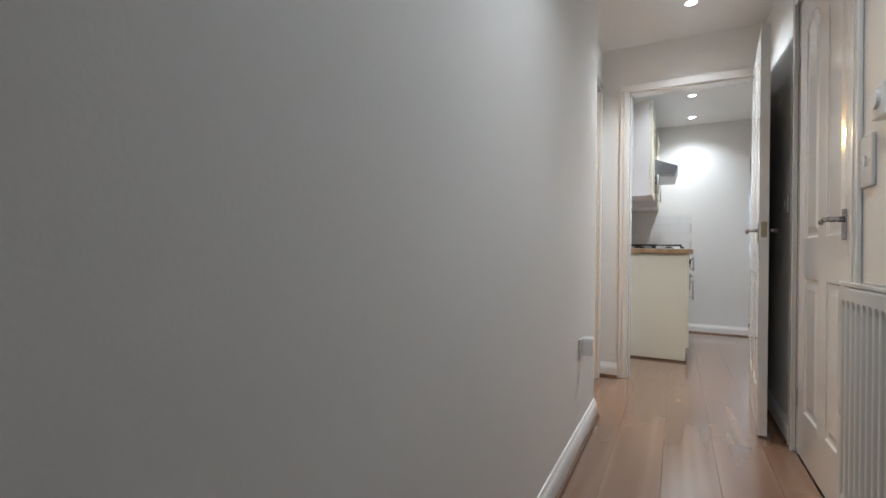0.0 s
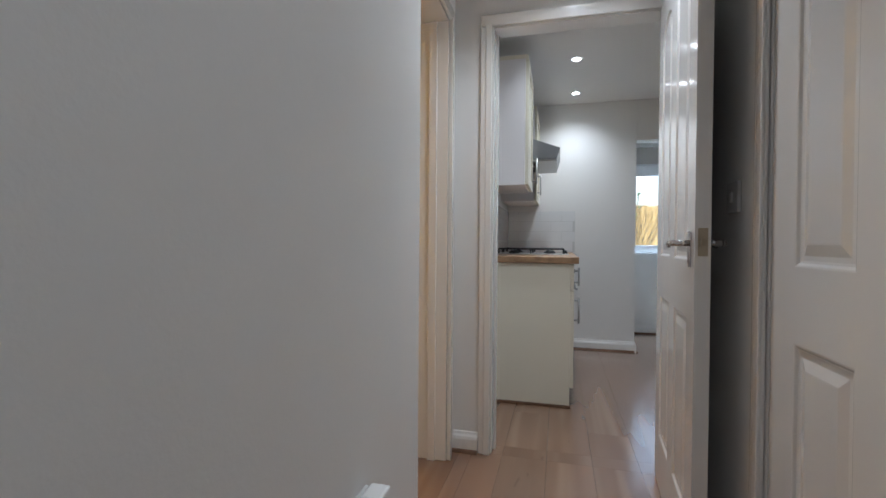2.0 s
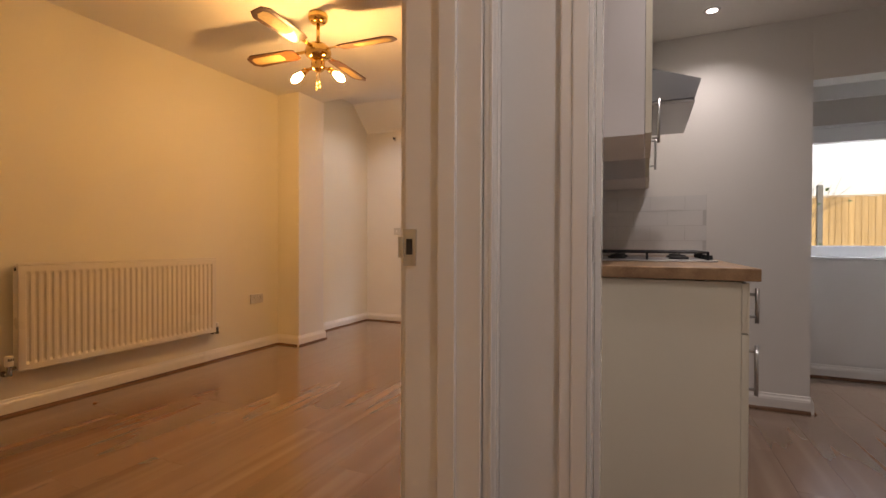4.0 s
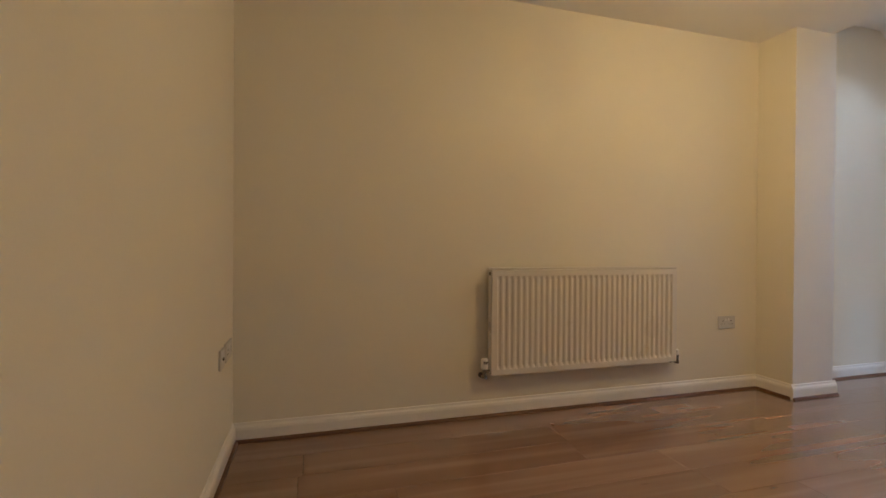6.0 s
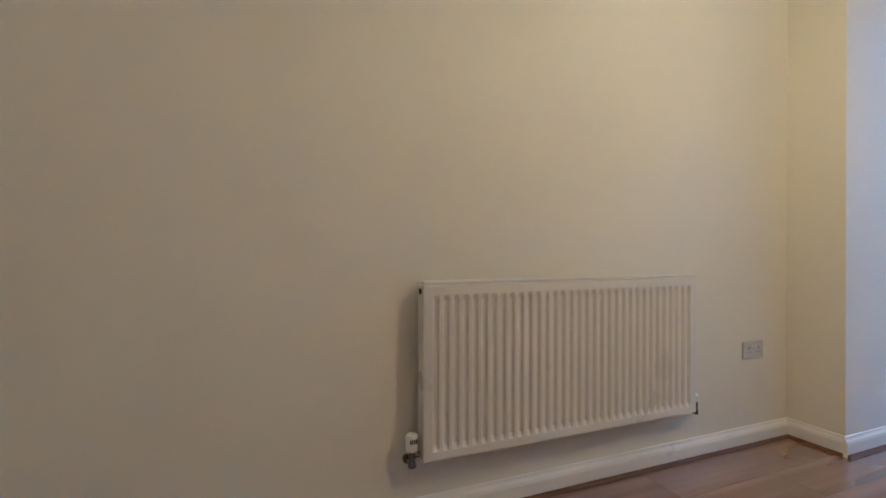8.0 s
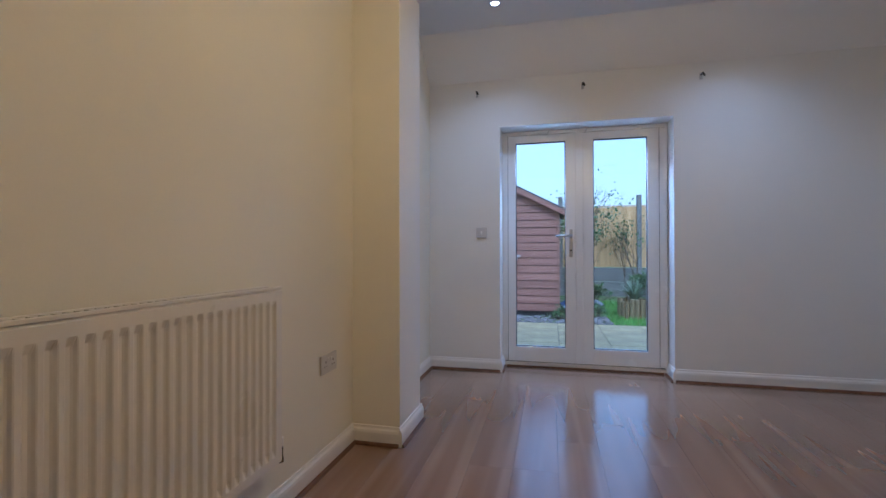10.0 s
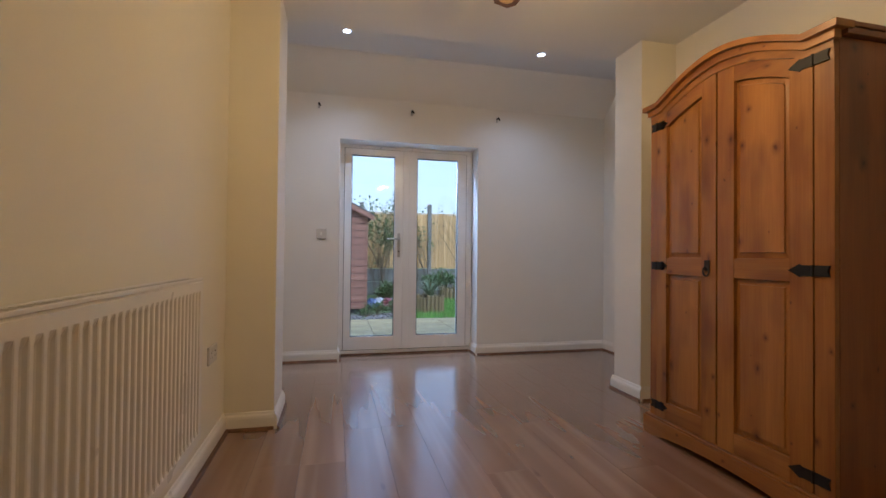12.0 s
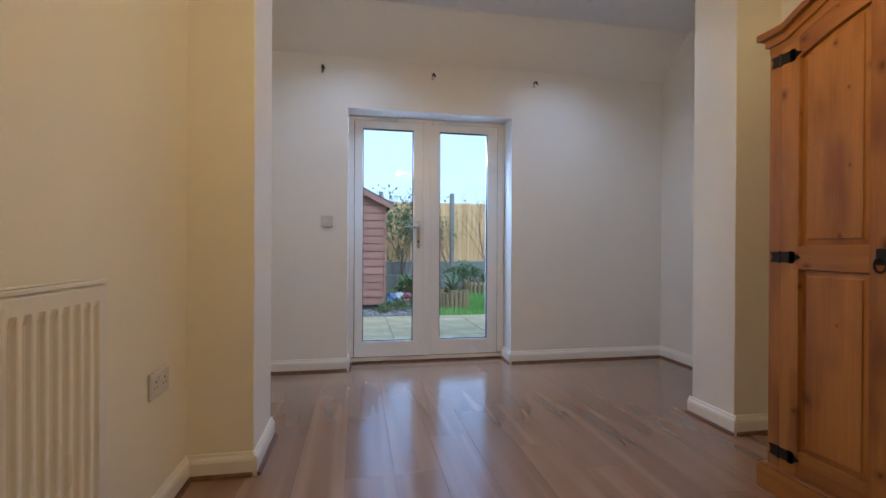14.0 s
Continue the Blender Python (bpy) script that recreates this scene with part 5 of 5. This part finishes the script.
def log_edging(x, y, r, h, count, seed, arc=360):
    rng = random.Random(seed)
    t = thing("log_planter", (x, y, G), "round planter edged with short upright logs", "planter", turn=None)
    for i in range(count):
        a = radians(arc * i / count + 180)
        px, py = x + r * math.cos(a), y + r * math.sin(a)
        part("log", rod(bmesh.new(), (px, py, G - 0.04), (px, py, G + h + rng.uniform(-0.03, 0.03)), 0.036, n=10), LOG, t)
    part("soil", lathe(bmesh.new(), [(r - 0.02, -0.03), (r - 0.02, h * 0.7), (0.01, h * 0.8)], (x, y, G), 20), JOINT, t)
    return t


def strappy_plant(x, y, z, n, length, seed, label):
    rng = random.Random(seed)
    t = thing("strappy_plant", (x, y, z), label, "plant", turn=None)
    bm = bmesh.new()
    for i in range(n):
        a, lean, l = rng.uniform(0, 2 * math.pi), rng.uniform(0.2, 1.1), length * rng.uniform(0.7, 1.1)
        o, side = Vector((math.cos(a), math.sin(a), 0)), Vector((-math.sin(a), math.cos(a), 0))
        prev = None
        for k in range(6):
            u = k / 5
            p = Vector((x, y, z)) + o * (0.03 + l * lean * u * (0.4 + 0.6 * u)) + Vector((0, 0, l * (u - 0.55 * lean * u * u)))
            w = 0.012 * (1 - u) + 0.001
            pair = (bm.verts.new(p - side * w), bm.verts.new(p + side * w))
            if prev:
                bm.faces.new((prev[0], prev[1], pair[1], pair[0]))
            prev = pair
    part("leaves", bm, SPIKY, t)


log_edging(2.42, 10.0, 0.25, 0.30, 20, 2)
strappy_plant(2.42, 10.0, G + 0.25, 90, 0.55, 3, "arching grey-green strappy plant in a log planter")
log_edging(3.75, 12.6, 0.5, 0.28, 30, 6)
strappy_plant(3.75, 12.6, G + 0.2, 80, 0.45, 9, "green strappy plant behind the lawn")

# lawn tufts
rng = np.random.RandomState(3)
bm = bmesh.new()
for i in range(13000):
    x, y = rng.uniform(1.97, 5.4), rng.uniform(8.97, 12.4)
    if math.hypot(x - 2.42, y - 10.0) < 0.30 or math.hypot(x - 3.75, y - 12.6) < 0.55:
        continue
    h, a = rng.uniform(0.03, 0.075), rng.uniform(0, 6.28)
    dx, dy = math.cos(a) * 0.006, math.sin(a) * 0.006
    vs = [bm.verts.new((x - dx, y - dy, G - 0.022)), bm.verts.new((x + dx, y + dy, G - 0.022)), bm.verts.new((x + dy * 3, y + dx * 3, G + h))]
    bm.faces.new(vs)
solid("lawn_grass", bm, GRASS, "short bright green lawn grass", "grass", kind="stuff")

# gravel and weeds between the patio and the shed
GRAVEL = mat("grey_gravel", (0.17, 0.16, 0.15), 0.85, vary=0.6, scale=25, fine=60, bump=0.3)
bm = bmesh.new()
for i in range(700):
    x, y, r = rng.uniform(-0.6, 1.95), rng.uniform(8.97, 9.78), rng.uniform(0.012, 0.034)
    m = Matrix.Translation((x, y, G - 0.014 + r * 0.3)) @ Matrix.Rotation(rng.uniform(0, 6.28), 4, "Z") @ Matrix.Diagonal((1.3, 1.0, 0.6, 1))
    bmesh.ops.create_icosphere(bm, subdivisions=1, radius=r, matrix=m)
solid("gravel", bm, GRAVEL, "loose dark grey gravel beside the patio", "gravel", kind="stuff")
for x, y, h, n, k in ((1.32, 9.62, 0.26, 420, 41), (1.68, 9.75, 0.30, 520, 42), (1.15, 9.45, 0.15, 200, 43), (1.72, 11.6, 0.5, 700, 44)):
    shrub("weed", x, y, h, 0.9, n, k, "low green weeds growing by the shed", depth=2, stems=9, base=-1.0, leaf_size=0.035, category="weeds")

# a heap of tarpaulin and bags by the shed
HEAP_COLOURS = [("blue_sheet", (0.06, 0.09, 0.19)), ("white_sheet", (0.33, 0.34, 0.36)), ("red_sheet", (0.16, 0.04, 0.05)), ("grey_sheet", (0.12, 0.12, 0.14))]
for i, (n, c) in enumerate(HEAP_COLOURS):
    x, y = 1.32 + 0.17 * i, 10.75 + 0.12 * (i % 2)
    bm = bmesh.new()
    bmesh.ops.create_icosphere(bm, subdivisions=3, radius=1.0)
    for v in bm.verts:
        k = 1 + 0.35 * noise.noise(v.co * 2.2 + Vector((i * 3.1, 0, 0)))
        v.co = Vector((v.co.x * 0.17 * k, v.co.y * 0.16 * k, max(v.co.z, -0.4) * 0.14 * k))
    low = min(v.co.z for v in bm.verts)
    for v in bm.verts:
        v.co += Vector((x, y, G - 0.024 - low))
    tagged(solid("plastic_bag", bm, mat(n, c, 0.4, vary=0.3, scale=12, bump=0.3)), "crumpled %s plastic bag on the ground by the shed" % n.split("_")[0], "bag", "garden rubbish")

# a chip of wood lying on the floor
bm = prism(bmesh.new(), [(0.205, 2.03), (0.222, 2.022), (0.236, 2.036), (0.220, 2.046)], "z", 0.0005, 0.006)
tagged(solid("wood_chip", bm, PINE_TOP), "small dark wood chip lying on the laminate floor", "debris")

# ---- pieces of floor, patio and splashback ----


def slab(x0, x1, y0, y1, z0, z1, c, name, material, parent, vertical=None):
    """A chamfered piece with its origin at its middle."""
    me = bpy.data.meshes.new(name)
    hx, hy, hz = (x1 - x0) / 2, (y1 - y0) / 2, (z1 - z0) / 2
    vs = [(-hx, -hy, -hz), (hx, -hy, -hz), (hx, hy, -hz), (-hx, hy, -hz)]
    if vertical is None:
        vs += [(-hx, -hy, hz - c), (hx, -hy, hz - c), (hx, hy, hz - c), (-hx, hy, hz - c), (-hx + c, -hy + c, hz), (hx - c, -hy + c, hz), (hx - c, hy - c, hz), (-hx + c, hy - c, hz)]
        fs = [(0, 1, 5, 4), (1, 2, 6, 5), (2, 3, 7, 6), (3, 0, 4, 7), (4, 5, 9, 8), (5, 6, 10, 9), (6, 7, 11, 10), (7, 4, 8, 11), (8, 9, 10, 11)]
    else:
        vs += [(-hx, -hy, hz), (hx, -hy, hz), (hx, hy, hz), (-hx, hy, hz)]
        fs = [(0, 1, 5, 4), (1, 2, 6, 5), (2, 3, 7, 6), (3, 0, 4, 7), (4, 5, 6, 7), (3, 2, 1, 0)]
    me.from_pydata(vs, [], fs)
    me.materials.append(material)
    ob = new(name, me)
    ob.location = ((x0 + x1) / 2, (y0 + y1) / 2, (z0 + z1) / 2)
    ob.parent = parent
    return ob


PW, PL = 0.2, 1.285
rnd = random.Random(21)
AREAS = [(0.0, 2.83, 0.38, 5.31), (2.83, 3.28, 4.06, 5.31), (0.598, 1.909, 5.31, 5.52), (2.83, 3.09, 0.472, 1.33), (3.09, 3.95, -3.4, 1.33), (3.178, 3.948, 1.33, 1.43), (2.99, 5.1, 1.43, 3.656), (4.15, 5.1, 3.656, 4.6)]
SEAM = 0.63
for col in range(-4, 26):
    x0 = SEAM + (col - 3) * PW
    start = -3.4 - rnd.uniform(0, PL)
    while start < 5.6:
        for a, b, c, d in AREAS:
            p, q, r, s = max(x0, a), min(x0 + PW, b), max(start, c), min(start + PL, d)
            if q - p > 0.01 and s - r > 0.01:
                slab(p + 0.0003, q - 0.0003, r + 0.0003, s - 0.0003, -0.012, 0.0, 0.0006, "plank", LAMINATE, FLOOR)
        start += PL

for i in range(11):
    for j in range(6):
        x0, y0 = -2.5 + i * 0.6, 5.77 + j * 0.53
        slab(x0 + 0.006, x0 + 0.594, y0 + 0.006, y0 + 0.524, G - 0.04, G + rnd.uniform(-0.003, 0.003), 0.006, "paving_slab", SLAB, PATIO)

for row in range(4):
    z0 = 0.909 + row * 0.0955
    for i in range(4):
        x0 = 3.0 + i * 0.2 - (0.1 if row % 2 else 0)
        a, b = max(x0, 2.9985), min(x0 + 0.2, 3.619)
        if b - a > 0.02:
            slab(a + 0.001, b - 0.001, 3.6425, 3.6475, z0 + 0.001, z0 + 0.0945, 0.001, "tile", TILE, SPLASH, True)
    for i in range(9):
        y0 = 2.05 + i * 0.2 - (0.1 if row % 2 else 0)
        a, b = max(y0, 2.051), min(y0 + 0.2, 3.64)
        if b - a > 0.02:
            slab(2.9975, 3.0025, a + 0.001, b - 0.001, z0 + 0.001, z0 + 0.0945, 0.001, "tile", TILE, SPLASH_SIDE, True)
